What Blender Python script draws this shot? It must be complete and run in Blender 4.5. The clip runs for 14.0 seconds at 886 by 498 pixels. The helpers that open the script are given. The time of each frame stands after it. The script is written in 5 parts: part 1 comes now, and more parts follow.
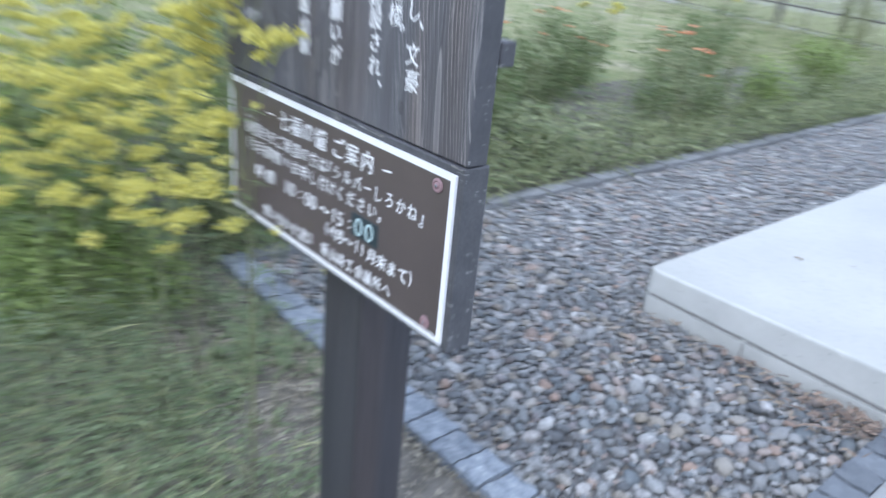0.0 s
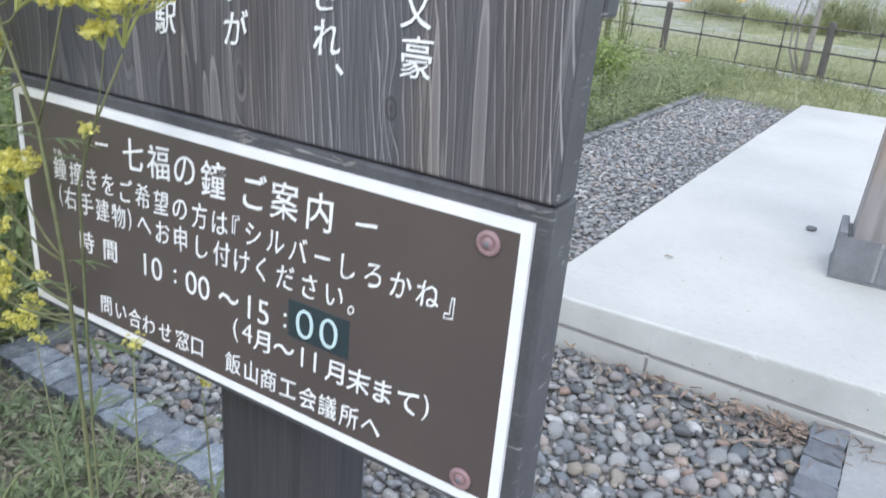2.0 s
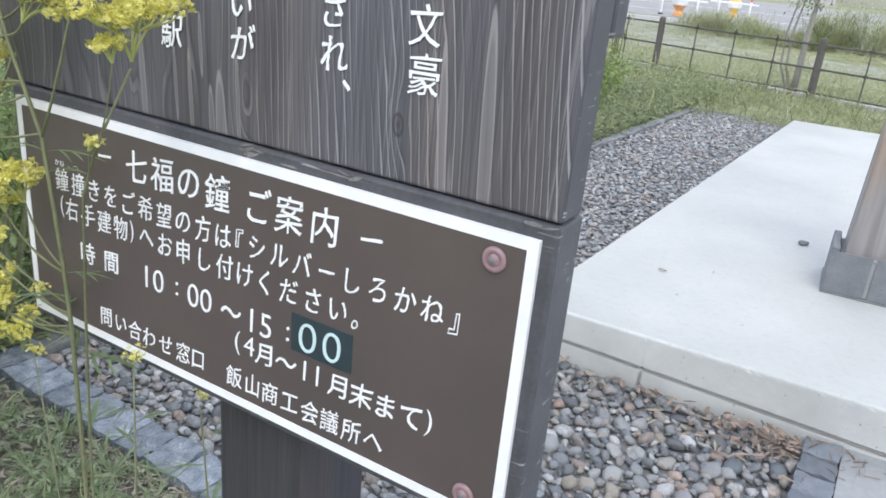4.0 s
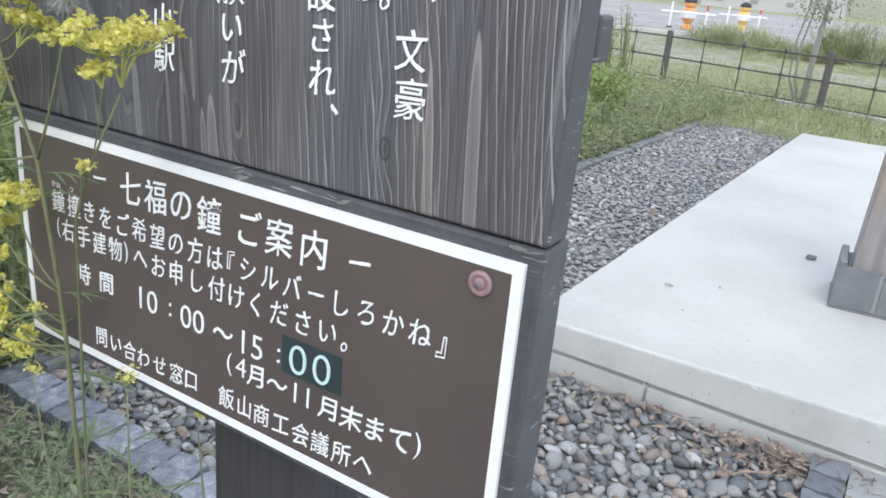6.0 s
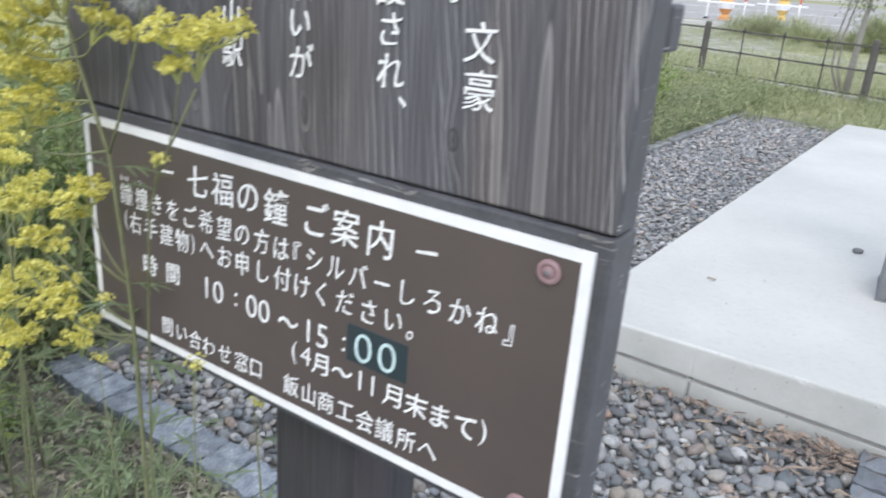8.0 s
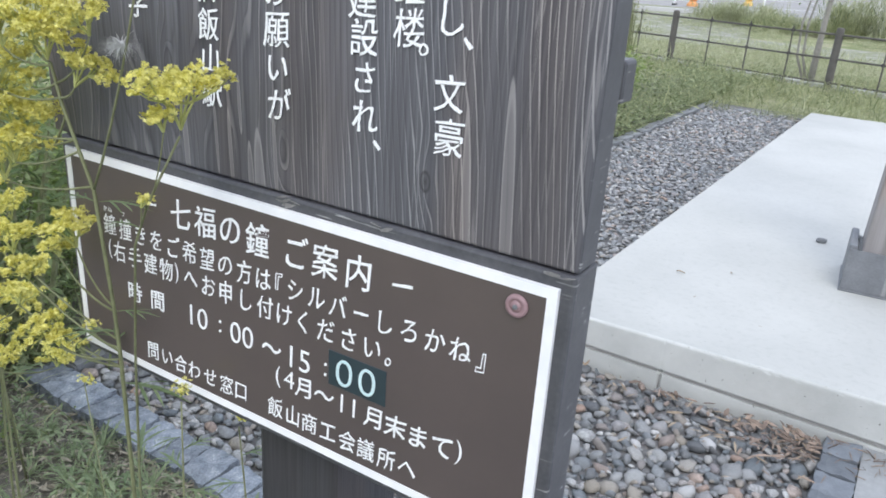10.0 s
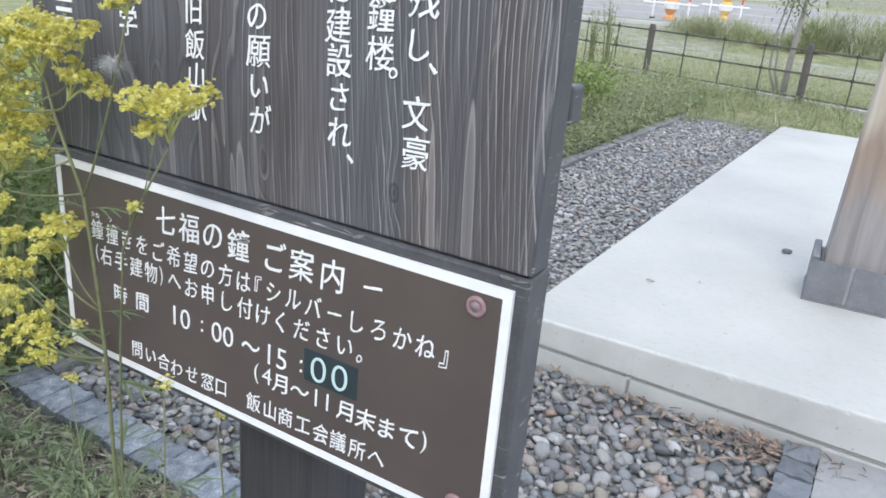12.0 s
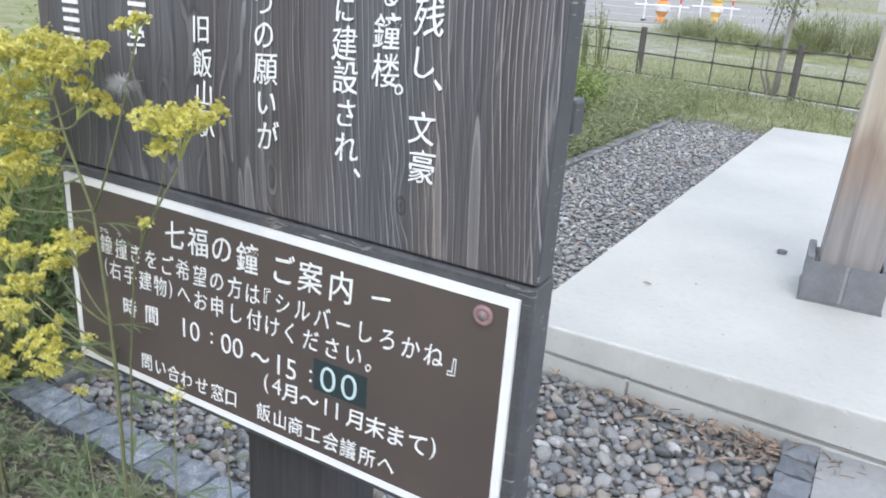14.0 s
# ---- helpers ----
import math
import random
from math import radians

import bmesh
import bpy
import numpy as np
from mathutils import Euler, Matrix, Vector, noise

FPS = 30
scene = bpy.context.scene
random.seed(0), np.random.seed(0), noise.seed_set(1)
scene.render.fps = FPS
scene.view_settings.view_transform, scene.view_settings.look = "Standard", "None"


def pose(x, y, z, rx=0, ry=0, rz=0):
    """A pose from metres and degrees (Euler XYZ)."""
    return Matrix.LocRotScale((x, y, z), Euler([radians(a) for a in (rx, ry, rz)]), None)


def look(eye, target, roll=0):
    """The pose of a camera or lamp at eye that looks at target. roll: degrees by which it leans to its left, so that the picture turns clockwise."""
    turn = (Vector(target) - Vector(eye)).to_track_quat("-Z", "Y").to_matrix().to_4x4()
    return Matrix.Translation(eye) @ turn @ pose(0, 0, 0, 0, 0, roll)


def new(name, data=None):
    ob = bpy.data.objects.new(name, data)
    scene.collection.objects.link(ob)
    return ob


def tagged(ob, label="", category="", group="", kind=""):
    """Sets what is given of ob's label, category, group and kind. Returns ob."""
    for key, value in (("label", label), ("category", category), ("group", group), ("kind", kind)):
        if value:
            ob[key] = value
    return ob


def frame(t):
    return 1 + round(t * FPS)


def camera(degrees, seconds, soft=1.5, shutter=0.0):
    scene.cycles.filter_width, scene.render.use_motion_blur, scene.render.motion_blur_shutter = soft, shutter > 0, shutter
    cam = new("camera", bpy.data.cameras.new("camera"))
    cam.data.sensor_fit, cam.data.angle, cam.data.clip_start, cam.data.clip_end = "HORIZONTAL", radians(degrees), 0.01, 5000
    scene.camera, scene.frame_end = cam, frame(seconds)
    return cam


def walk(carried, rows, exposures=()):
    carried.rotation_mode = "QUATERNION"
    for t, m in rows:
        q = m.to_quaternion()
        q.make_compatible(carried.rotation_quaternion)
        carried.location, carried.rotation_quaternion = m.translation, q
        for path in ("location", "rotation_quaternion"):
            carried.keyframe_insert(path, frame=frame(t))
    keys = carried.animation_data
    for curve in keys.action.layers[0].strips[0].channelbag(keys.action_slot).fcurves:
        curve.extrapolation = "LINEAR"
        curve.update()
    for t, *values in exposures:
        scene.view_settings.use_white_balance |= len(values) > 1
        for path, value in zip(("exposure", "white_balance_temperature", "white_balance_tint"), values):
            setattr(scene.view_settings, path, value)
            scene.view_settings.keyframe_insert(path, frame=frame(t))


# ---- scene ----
cam = camera(60.4, 14.0, soft=1.7, shutter=1.0)
PATH = [
    (0, (0.946, -0.613, 1.252), (-0.388, 0.630, 0.431), 5.6),
    (0.1, (0.857, -0.584, 1.225), (-0.423, 0.718, 0.41), 6.2),
    (0.2, (0.778, -0.554, 1.193), (-0.467, 0.815, 0.434), 5.1),
    (0.3, (0.712, -0.546, 1.168), (-0.441, 0.927, 0.461), 5.0),
    (0.4, (0.653, -0.534, 1.159), (-0.435, 0.98, 0.435), 3.3),
    (0.5, (0.611, -0.533, 1.152), (-0.446, 1.014, 0.451), 3.5),
    (1, (0.526, -0.479, 1.119), (-0.431, 1.116, 0.385), 5.4),
    (1.5, (0.499, -0.456, 1.107), (-0.45, 1.135, 0.353), 5.4),
    (2, (0.491, -0.444, 1.115), (-0.449, 1.163, 0.385), 5.0),
    (2.5, (0.49, -0.444, 1.123), (-0.453, 1.173, 0.419), 4.5),
    (2.7, (0.482, -0.453, 1.121), (-0.44, 1.175, 0.414), 5.3),
    (4.8, (0.486, -0.449, 1.118), (-0.454, 1.176, 0.426), 6.0),
    (5, (0.488, -0.45, 1.121), (-0.464, 1.171, 0.436), 5.8),
    (5.5, (0.49, -0.446, 1.125), (-0.466, 1.177, 0.452), 5.6),
    (6, (0.495, -0.44, 1.127), (-0.464, 1.181, 0.455), 5.3),
    (6.5, (0.495, -0.439, 1.126), (-0.469, 1.184, 0.466), 5.4),
    (7, (0.495, -0.438, 1.127), (-0.462, 1.191, 0.473), 5.4),
    (7.5, (0.493, -0.439, 1.125), (-0.462, 1.189, 0.464), 5.0),
    (8, (0.479, -0.462, 1.124), (-0.549, 1.108, 0.433), 4.3),
    (8.2, (0.473, -0.464, 1.122), (-0.552, 1.103, 0.419), 4.7),
    (10.3, (0.497, -0.493, 1.176), (-0.459, 1.111, 0.461), 4.1),
    (10.5, (0.502, -0.503, 1.177), (-0.444, 1.11, 0.467), 4.9),
    (11, (0.51, -0.508, 1.181), (-0.4, 1.131, 0.483), 5.3),
    (11.5, (0.515, -0.51, 1.185), (-0.395, 1.134, 0.502), 5.3),
    (12, (0.527, -0.523, 1.19), (-0.398, 1.111, 0.501), 4.9),
    (12.5, (0.535, -0.534, 1.197), (-0.379, 1.119, 0.54), 5.1),
    (13, (0.531, -0.542, 1.195), (-0.375, 1.114, 0.534), 5.4),
    (13.5, (0.533, -0.544, 1.195), (-0.375, 1.105, 0.522), 5.4),
    (14, (0.525, -0.54, 1.2), (-0.393, 1.104, 0.523), 4.1),
]
import collections

# the clip's camera starts cooler and settles
GRADE = [(0, 0.38, 5720, 10), (0.5, 0.37, 5930, 10), (1.0, 0.35, 6060, 10), (1.7, 0.33, 6200, 10), (2.5, 0.33, 6410, 10), (5.0, 0.33, 6430, 10), (8.0, 0.30, 6520, 10), (10.5, 0.27, 6370, 10), (14.0, 0.31, 6480, 10)]
walk(cam, [(t, look(eye, target, roll)) for t, eye, target, roll in PATH], GRADE)

# ---- world and light: a bright overcast sky ----
world = bpy.data.worlds.new("overcast_sky")
scene.world = world
world.use_nodes = True
wn = world.node_tree
wn.nodes.clear()
sky = wn.nodes.new("ShaderNodeTexSky")
sky.sky_type, sky.sun_disc = "NISHITA", False
sky.sun_elevation, sky.sun_rotation = radians(50), radians(150)
sky.air_density, sky.dust_density, sky.ozone_density = 1.0, 4.0, 1.0
pale = wn.nodes.new("ShaderNodeMixRGB")
pale.inputs[0].default_value = 0.72
pale.inputs[2].default_value = (10.2, 11.1, 13.1, 1)
back = wn.nodes.new("ShaderNodeBackground")
back.inputs[1].default_value = 0.135
out = wn.nodes.new("ShaderNodeOutputWorld")
wn.links.new(sky.outputs[0], pale.inputs[1])
wn.links.new(pale.outputs[0], back.inputs[0])
wn.links.new(back.outputs[0], out.inputs[0])
sun = new("sun", bpy.data.lights.new("sun", "SUN"))
sun.data.energy, sun.data.angle, sun.data.color = 0.9, radians(25), (1.0, 0.97, 0.92)
sun.rotation_euler = (radians(40), 0, radians(30))


# ---- materials ----
class Mat:
    """A small helper to write node materials."""

    def __init__(self, name, rough=0.7, metal=0.0, spec=0.4):
        self.m = bpy.data.materials.new(name)
        self.m.use_nodes = True
        self.t = self.m.node_tree
        self.b = self.t.nodes["Principled BSDF"]
        self.b.inputs["Roughness"].default_value = rough
        self.b.inputs["Metallic"].default_value = metal
        self.b.inputs["Specular IOR Level"].default_value = spec

    def n(self, kind, **sets):
        node = self.t.nodes.new("ShaderNode" + kind)
        for k, v in sets.items():
            if k in node.inputs:
                node.inputs[k].default_value = v
        return node

    def link(self, a, b):
        self.t.links.new(a, b)

    def coords(self, scale=(1, 1, 1)):
        c, m = self.n("TexCoord"), self.n("Mapping")
        m.inputs["Scale"].default_value = scale
        self.link(c.outputs["Object"], m.inputs["Vector"])
        return m.outputs["Vector"]

    def noise(self, scale, detail=4, rough=0.55, vec=None, dist=0.0):
        node = self.n("TexNoise", Scale=scale, Detail=detail, Roughness=rough, Distortion=dist)
        self.link(vec if vec is not None else self.coords(), node.inputs["Vector"])
        return node.outputs["Fac"]

    def ramp(self, fac, stops):
        node = self.n("ValToRGB")
        e = node.color_ramp.elements
        while len(e) < len(stops):
            e.new(0.5)
        for el, (p, c) in zip(e, stops):
            el.position = p
            el.color = (*c, 1) if len(c) == 3 else c
        self.link(fac, node.inputs["Fac"])
        return node.outputs["Color"]

    def mix(self, fac, a, b, mode="MIX"):
        node = self.n("MixRGB")
        node.blend_type = mode
        for sock, v in zip(node.inputs, (fac, a, b)):
            if isinstance(v, (int, float)):
                sock.default_value = v
            elif isinstance(v, tuple):
                sock.default_value = (*v, 1)
            else:
                self.link(v, sock)
        return node.outputs["Color"]

    def colour(self, c):
        if isinstance(c, tuple):
            self.b.inputs["Base Color"].default_value = (*c, 1)
        else:
            self.link(c, self.b.inputs["Base Color"])
        return self

    def bump(self, fac, strength=0.4, distance=0.002):
        node = self.n("Bump", Strength=strength, Distance=distance)
        self.link(fac, node.inputs["Height"])
        self.link(node.outputs["Normal"], self.b.inputs["Normal"])
        return self

    def island(self):
        return self.n("NewGeometry").outputs["Random Per Island"]

    def objrandom(self):
        return self.n("ObjectInfo").outputs["Random"]


def burnt_wood(name, along, streaks=True, seed=0.0, pale=0.78, tone=1.0, knots=(), flames=()):
    """Dark-stained cedar with pale worn streaks along the grain."""
    m = Mat(name, rough=0.5, spec=0.45)
    c, mp = m.n("TexCoord"), m.n("Mapping")
    mp.inputs["Location"].default_value = (seed, seed * 0.7, seed * 1.3)
    m.link(c.outputs["Object"], mp.inputs["Vector"])
    warp = m.n("TexNoise", Scale=5.0, Detail=2.0)
    sq = m.n("Mapping")
    sq.inputs["Scale"].default_value = (1.0, 1.0, 0.5)
    m.link(mp.outputs["Vector"], sq.inputs["Vector"])
    m.link(sq.outputs["Vector"], warp.inputs["Vector"])
    off = m.n("VectorMath")
    off.operation = "MULTIPLY_ADD"
    off.inputs[1].default_value = (0.010, 0.010, 0.010)
    m.link(warp.outputs["Color"], off.inputs[0])
    m.link(mp.outputs["Vector"], off.inputs[2])
    k = {"x": (2.0, 115, 115), "z": (115, 115, 2.0)}[along]
    k2 = {"x": (5, 420, 420), "z": (420, 420, 5)}[along]
    g = m.n("Mapping")
    g.inputs["Scale"].default_value = k
    m.link(off.outputs[0], g.inputs["Vector"])
    lines = m.noise(1.0, 3, 0.6, g.outputs["Vector"])
    g2 = m.n("Mapping")
    g2.inputs["Scale"].default_value = k2
    m.link(off.outputs[0], g2.inputs["Vector"])
    fine = m.noise(1.0, 2, 0.5, g2.outputs["Vector"])
    bl = m.n("Mapping")
    bl.inputs["Scale"].default_value = (8, 8, 0.9) if along == "z" else (0.9, 8, 8)
    m.link(off.outputs[0], bl.inputs["Vector"])
    blot = m.noise(1.0, 3, 0.5, bl.outputs["Vector"])
    base = m.ramp(fine, [(0.3, (0.064, 0.064, 0.070)), (0.7, (0.104, 0.104, 0.112))])
    brown = m.ramp(fine, [(0.3, (0.068, 0.060, 0.059)), (0.7, (0.118, 0.101, 0.097))])
    base = m.mix(m.ramp(blot, [(0.46, (0, 0, 0)), (0.60, (0.85, 0.85, 0.85))]), base, brown)
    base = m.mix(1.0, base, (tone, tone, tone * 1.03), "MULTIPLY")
    tb = m.n("Mapping")
    tb.inputs["Scale"].default_value = (22, 22, 0.7) if along == "z" else (0.7, 22, 22)
    m.link(off.outputs[0], tb.inputs["Vector"])
    bands = m.ramp(m.noise(1.0, 3, 0.55, tb.outputs["Vector"]), [(0.38, (0.80, 0.80, 0.82)), (0.52, (1.0, 1.0, 1.0)), (0.66, (1.12, 1.10, 1.09))])
    base = m.mix(1.0, base, bands, "MULTIPLY")
    ridge = fine
    if streaks:
        # worn annual rings: thin pale lines, nearly straight, that part round knots
        slow = m.n("Mapping")
        slow.inputs["Scale"].default_value = (7, 7, 2.2) if along == "z" else (2.2, 7, 7)
        m.link(mp.outputs["Vector"], slow.inputs["Vector"])
        bow = m.noise(1.0, 2, 0.35, slow.outputs["Vector"])
        split = m.n("SeparateXYZ")
        m.link(mp.outputs["Vector"], split.inputs[0])

        def madd(a, k, b):
            node = m.n("Math")
            node.operation = "MULTIPLY_ADD"
            node.inputs[1].default_value = k
            m.link(a, node.inputs[0])
            m.link(b, node.inputs[2])
            return node.outputs[0]

        lead, run = ("X", "Z") if along == "z" else ("Z", "X")
        u = madd(split.outputs["Y"], 0.15, madd(split.outputs[run], 0.05, split.outputs[lead]))
        uz = m.n("CombineXYZ")
        m.link(u, uz.inputs["X"])
        m.link(split.outputs[run], uz.inputs["Z"])

        def reach_from(kx, kz, squash):
            km, kl = m.n("Mapping"), m.n("VectorMath")
            km.inputs["Location"].default_value = (-kx - 0.05 * kz, 0, -kz * squash)
            km.inputs["Scale"].default_value = (1, 0, squash)
            m.link(uz.outputs[0], km.inputs["Vector"])
            kl.operation = "LENGTH"
            m.link(km.outputs["Vector"], kl.inputs[0])
            return kl.outputs["Value"]

        jm = m.n("Mapping")
        jm.inputs["Scale"].default_value = (45, 45, 1.0) if along == "z" else (1.0, 45, 45)
        m.link(mp.outputs["Vector"], jm.inputs["Vector"])
        # close rings on one side of the board, wide wavering ones on the other
        bent = madd(bow, 0.055, u)

        def clamped(kind, k):
            lim, times = m.n("Math"), m.n("Math")
            lim.operation, times.operation = kind, "MULTIPLY"
            lim.inputs[1].default_value, times.inputs[1].default_value = 0.075, k
            m.link(bent, lim.inputs[0])
            m.link(lim.outputs[0], times.inputs[0])
            return times.outputs[0]

        total = madd(clamped("MAXIMUM", 150.0), 1.0, clamped("MINIMUM", 52.0))
        wild = m.n("Mapping")
        wild.inputs["Scale"].default_value = (15, 15, 3.4) if along == "z" else (3.4, 15, 15)
        m.link(off.outputs[0], wild.inputs["Vector"])
        zone = m.n("MapRange")
        zone.inputs[1].default_value, zone.inputs[2].default_value = 0.02, 0.11
        zone.inputs[3].default_value, zone.inputs[4].default_value = 6.5, 1.6
        m.link(u, zone.inputs[0])
        sway = m.n("Math")
        sway.operation = "MULTIPLY"
        m.link(zone.outputs[0], sway.inputs[0])
        m.link(m.noise(1.0, 2, 0.45, wild.outputs["Vector"]), sway.inputs[1])
        rag = m.n("Mapping")
        rag.inputs["Scale"].default_value = (160, 160, 28) if along == "z" else (28, 160, 160)
        m.link(mp.outputs["Vector"], rag.inputs["Vector"])
        phase = madd(m.noise(1.0, 2, 0.5, rag.outputs["Vector"]), 0.16, madd(sway.outputs[0], 1.0, madd(m.noise(1.0, 2, 0.4, jm.outputs["Vector"]), 1.1, total)))
        for kx, kz, reach, lift in knots:
            kr, ks = m.n("MapRange"), m.n("Math")
            kr.interpolation_type = "SMOOTHSTEP"
            kr.inputs[1].default_value, kr.inputs[2].default_value = 0.0, reach
            kr.inputs[3].default_value, kr.inputs[4].default_value = lift, 0.0
            m.link(reach_from(kx, kz, 0.30), kr.inputs[0])
            ks.operation = "ADD"
            m.link(phase, ks.inputs[0])
            m.link(kr.outputs[0], ks.inputs[1])
            phase = ks.outputs[0]
        ring = m.n("Math")
        ring.operation = "FRACT"
        m.link(phase, ring.inputs[0])
        rings = m.ramp(ring.outputs[0], [(0.0, (0, 0, 0)), (0.035, (1, 1, 1)), (0.10, (0.85, 0.85, 0.85)), (0.17, (0.55, 0.55, 0.55)), (0.20, (0, 0, 0)), (1.0, (0, 0, 0))])
        seams = m.ramp(ring.outputs[0], [(0.0, (0.74, 0.74, 0.76)), (0.03, (1, 1, 1)), (0.20, (1, 1, 1)), (0.24, (0.62, 0.62, 0.64)), (0.40, (0.95, 0.95, 0.95)), (0.95, (1.02, 1.02, 1.02)), (1.0, (0.74, 0.74, 0.76))])
        base = m.mix(1.0, base, seams, "MULTIPLY")
        pm = m.n("Mapping")
        pm.inputs["Scale"].default_value = (22, 22, 3.0) if along == "z" else (3.0, 22, 22)
        m.link(mp.outputs["Vector"], pm.inputs["Vector"])
        patch = m.ramp(m.noise(1.0, 3, 0.6, pm.outputs["Vector"]), [(0.43, (0.04, 0.04, 0.04)), (0.50, (0.45, 0.45, 0.45)), (0.62, (1, 1, 1))])
        thin = m.ramp(lines, [(0.545, (0, 0, 0)), (0.555, (0.4, 0.4, 0.4)), (0.565, (0.4, 0.4, 0.4)), (0.575, (0, 0, 0))])
        calm = m.n("MapRange")
        calm.inputs[1].default_value, calm.inputs[2].default_value = 0.0, 0.10
        calm.inputs[3].default_value, calm.inputs[4].default_value = 0.50, 1.2
        m.link(u, calm.inputs[0])
        worn = m.mix(1.0, m.mix(1.0, m.mix(1.0, rings, thin, "LIGHTEN"), patch, "MULTIPLY"), calm.outputs[0], "MULTIPLY")
        for kx, kz, half, squash in flames:
            fr = m.n("Math")
            fr.operation = "DIVIDE"
            fr.inputs[1].default_value = half * 1.25
            m.link(reach_from(kx, kz, squash), fr.inputs[0])
            worn = m.mix(1.0, worn, m.ramp(fr.outputs[0], [(0.0, (0.30, 0.30, 0.30)), (0.58, (0.42, 0.42, 0.42)), (0.68, (0.8, 0.8, 0.8)), (0.76, (0.75, 0.75, 0.75)), (0.80, (0, 0, 0))]), "LIGHTEN")
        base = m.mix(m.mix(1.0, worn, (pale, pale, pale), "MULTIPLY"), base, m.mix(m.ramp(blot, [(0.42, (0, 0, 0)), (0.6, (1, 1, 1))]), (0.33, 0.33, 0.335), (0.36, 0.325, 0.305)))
        for kx, kz, reach, lift in knots[:1]:
            eye = m.n("Math")
            eye.operation = "DIVIDE"
            eye.inputs[1].default_value = 0.008
            m.link(reach_from(kx, kz, 0.55), eye.inputs[0])
            base = m.mix(m.ramp(eye.outputs[0], [(0.0, (0.8, 0.8, 0.8)), (0.35, (0.2, 0.2, 0.2)), (0.55, (0.8, 0.8, 0.8)), (0.7, (0, 0, 0))]), base, (0.030, 0.028, 0.030))
        ridge = m.mix(0.5, fine, rings)
    m.colour(base)
    m.bump(m.mix(0.5, lines, ridge), 0.5, 0.0015)
    return m.m


def stone_like(name, stops, scale, rough=0.85, bump=0.4, dist=0.002, island=0.0, objr=0.0, spec=0.3):
    m = Mat(name, rough=rough, spec=spec)
    big = m.noise(scale, 5, 0.6)
    fine = m.noise(scale * 9, 4, 0.6)
    col = m.ramp(m.mix(0.4, big, fine), stops)
    for amount, src in ((island, m.island), (objr, m.objrandom)):
        if amount:
            shade = m.ramp(src(), [(0, (1 - amount,) * 3), (1, (1 + amount * 0.6,) * 3)])
            col = m.mix(1.0, col, shade, "MULTIPLY")
    m.colour(col)
    m.bump(m.mix(0.5, big, fine), bump, dist)
    return m.m


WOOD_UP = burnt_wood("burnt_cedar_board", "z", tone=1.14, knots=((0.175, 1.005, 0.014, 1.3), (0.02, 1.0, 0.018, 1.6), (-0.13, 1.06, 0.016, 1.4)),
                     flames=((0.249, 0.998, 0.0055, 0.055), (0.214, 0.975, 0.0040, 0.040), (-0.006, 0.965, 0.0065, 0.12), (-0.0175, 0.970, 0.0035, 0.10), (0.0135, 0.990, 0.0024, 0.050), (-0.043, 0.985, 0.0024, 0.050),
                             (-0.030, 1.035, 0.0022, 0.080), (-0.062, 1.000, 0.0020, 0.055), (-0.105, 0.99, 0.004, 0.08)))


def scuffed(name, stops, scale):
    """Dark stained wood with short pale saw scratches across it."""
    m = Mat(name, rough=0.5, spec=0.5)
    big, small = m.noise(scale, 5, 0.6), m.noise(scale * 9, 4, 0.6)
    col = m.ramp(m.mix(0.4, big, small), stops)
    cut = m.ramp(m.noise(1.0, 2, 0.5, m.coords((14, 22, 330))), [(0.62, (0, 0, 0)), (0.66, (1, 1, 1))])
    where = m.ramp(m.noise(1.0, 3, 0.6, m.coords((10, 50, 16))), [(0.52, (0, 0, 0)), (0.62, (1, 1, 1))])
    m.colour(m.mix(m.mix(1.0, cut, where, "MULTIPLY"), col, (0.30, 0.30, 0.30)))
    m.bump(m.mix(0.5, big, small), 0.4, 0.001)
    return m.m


WOOD_LOW = scuffed("dark_stained_backing", [(0.3, (0.045, 0.046, 0.052)), (0.62, (0.085, 0.086, 0.094)), (0.80, (0.26, 0.26, 0.26))], 26)
WOOD_POST = burnt_wood("burnt_cedar_post", "z", False, 7.0, 0.14, 0.60)
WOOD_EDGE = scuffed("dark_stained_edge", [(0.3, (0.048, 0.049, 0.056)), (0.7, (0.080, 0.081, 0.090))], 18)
WOOD_FENCE = stone_like("weathered_dark_fence", [(0.3, (0.07, 0.067, 0.062)), (0.7, (0.14, 0.132, 0.12))], 12, 0.8)

m = Mat("white_lacquer", rough=0.35)
m.colour(m.ramp(m.noise(30, 4), [(0.35, (0.78, 0.79, 0.80)), (0.65, (0.86, 0.86, 0.86))]))
WHITE = m.m
m = Mat("white_lettering", rough=0.5)
m.colour((0.86, 0.87, 0.87))
LETTER = m.m
m = Mat("brown_painted_plate", rough=0.30, spec=0.5)
dirt = m.noise(6, 6, 0.65)
m.colour(m.ramp(dirt, [(0.3, (0.082, 0.067, 0.064)), (0.7, (0.104, 0.083, 0.078))]))
m.bump(m.noise(350, 2), 0.05, 0.0005)
BROWN = m.m
m = Mat("dark_teal_sticker", rough=0.3)
m.colour(m.ramp(m.noise(60, 3), [(0.3, (0.026, 0.042, 0.050)), (0.7, (0.034, 0.052, 0.060))]))
TEAL = m.m
m = Mat("pale_cyan_lettering", rough=0.4)
m.colour((0.58, 0.74, 0.75))
CYAN = m.m
m = Mat("faded_pink_cap", rough=0.5)
m.colour(m.ramp(m.noise(120, 3), [(0.3, (0.235, 0.150, 0.155)), (0.7, (0.31, 0.205, 0.215))]))
PINK = m.m

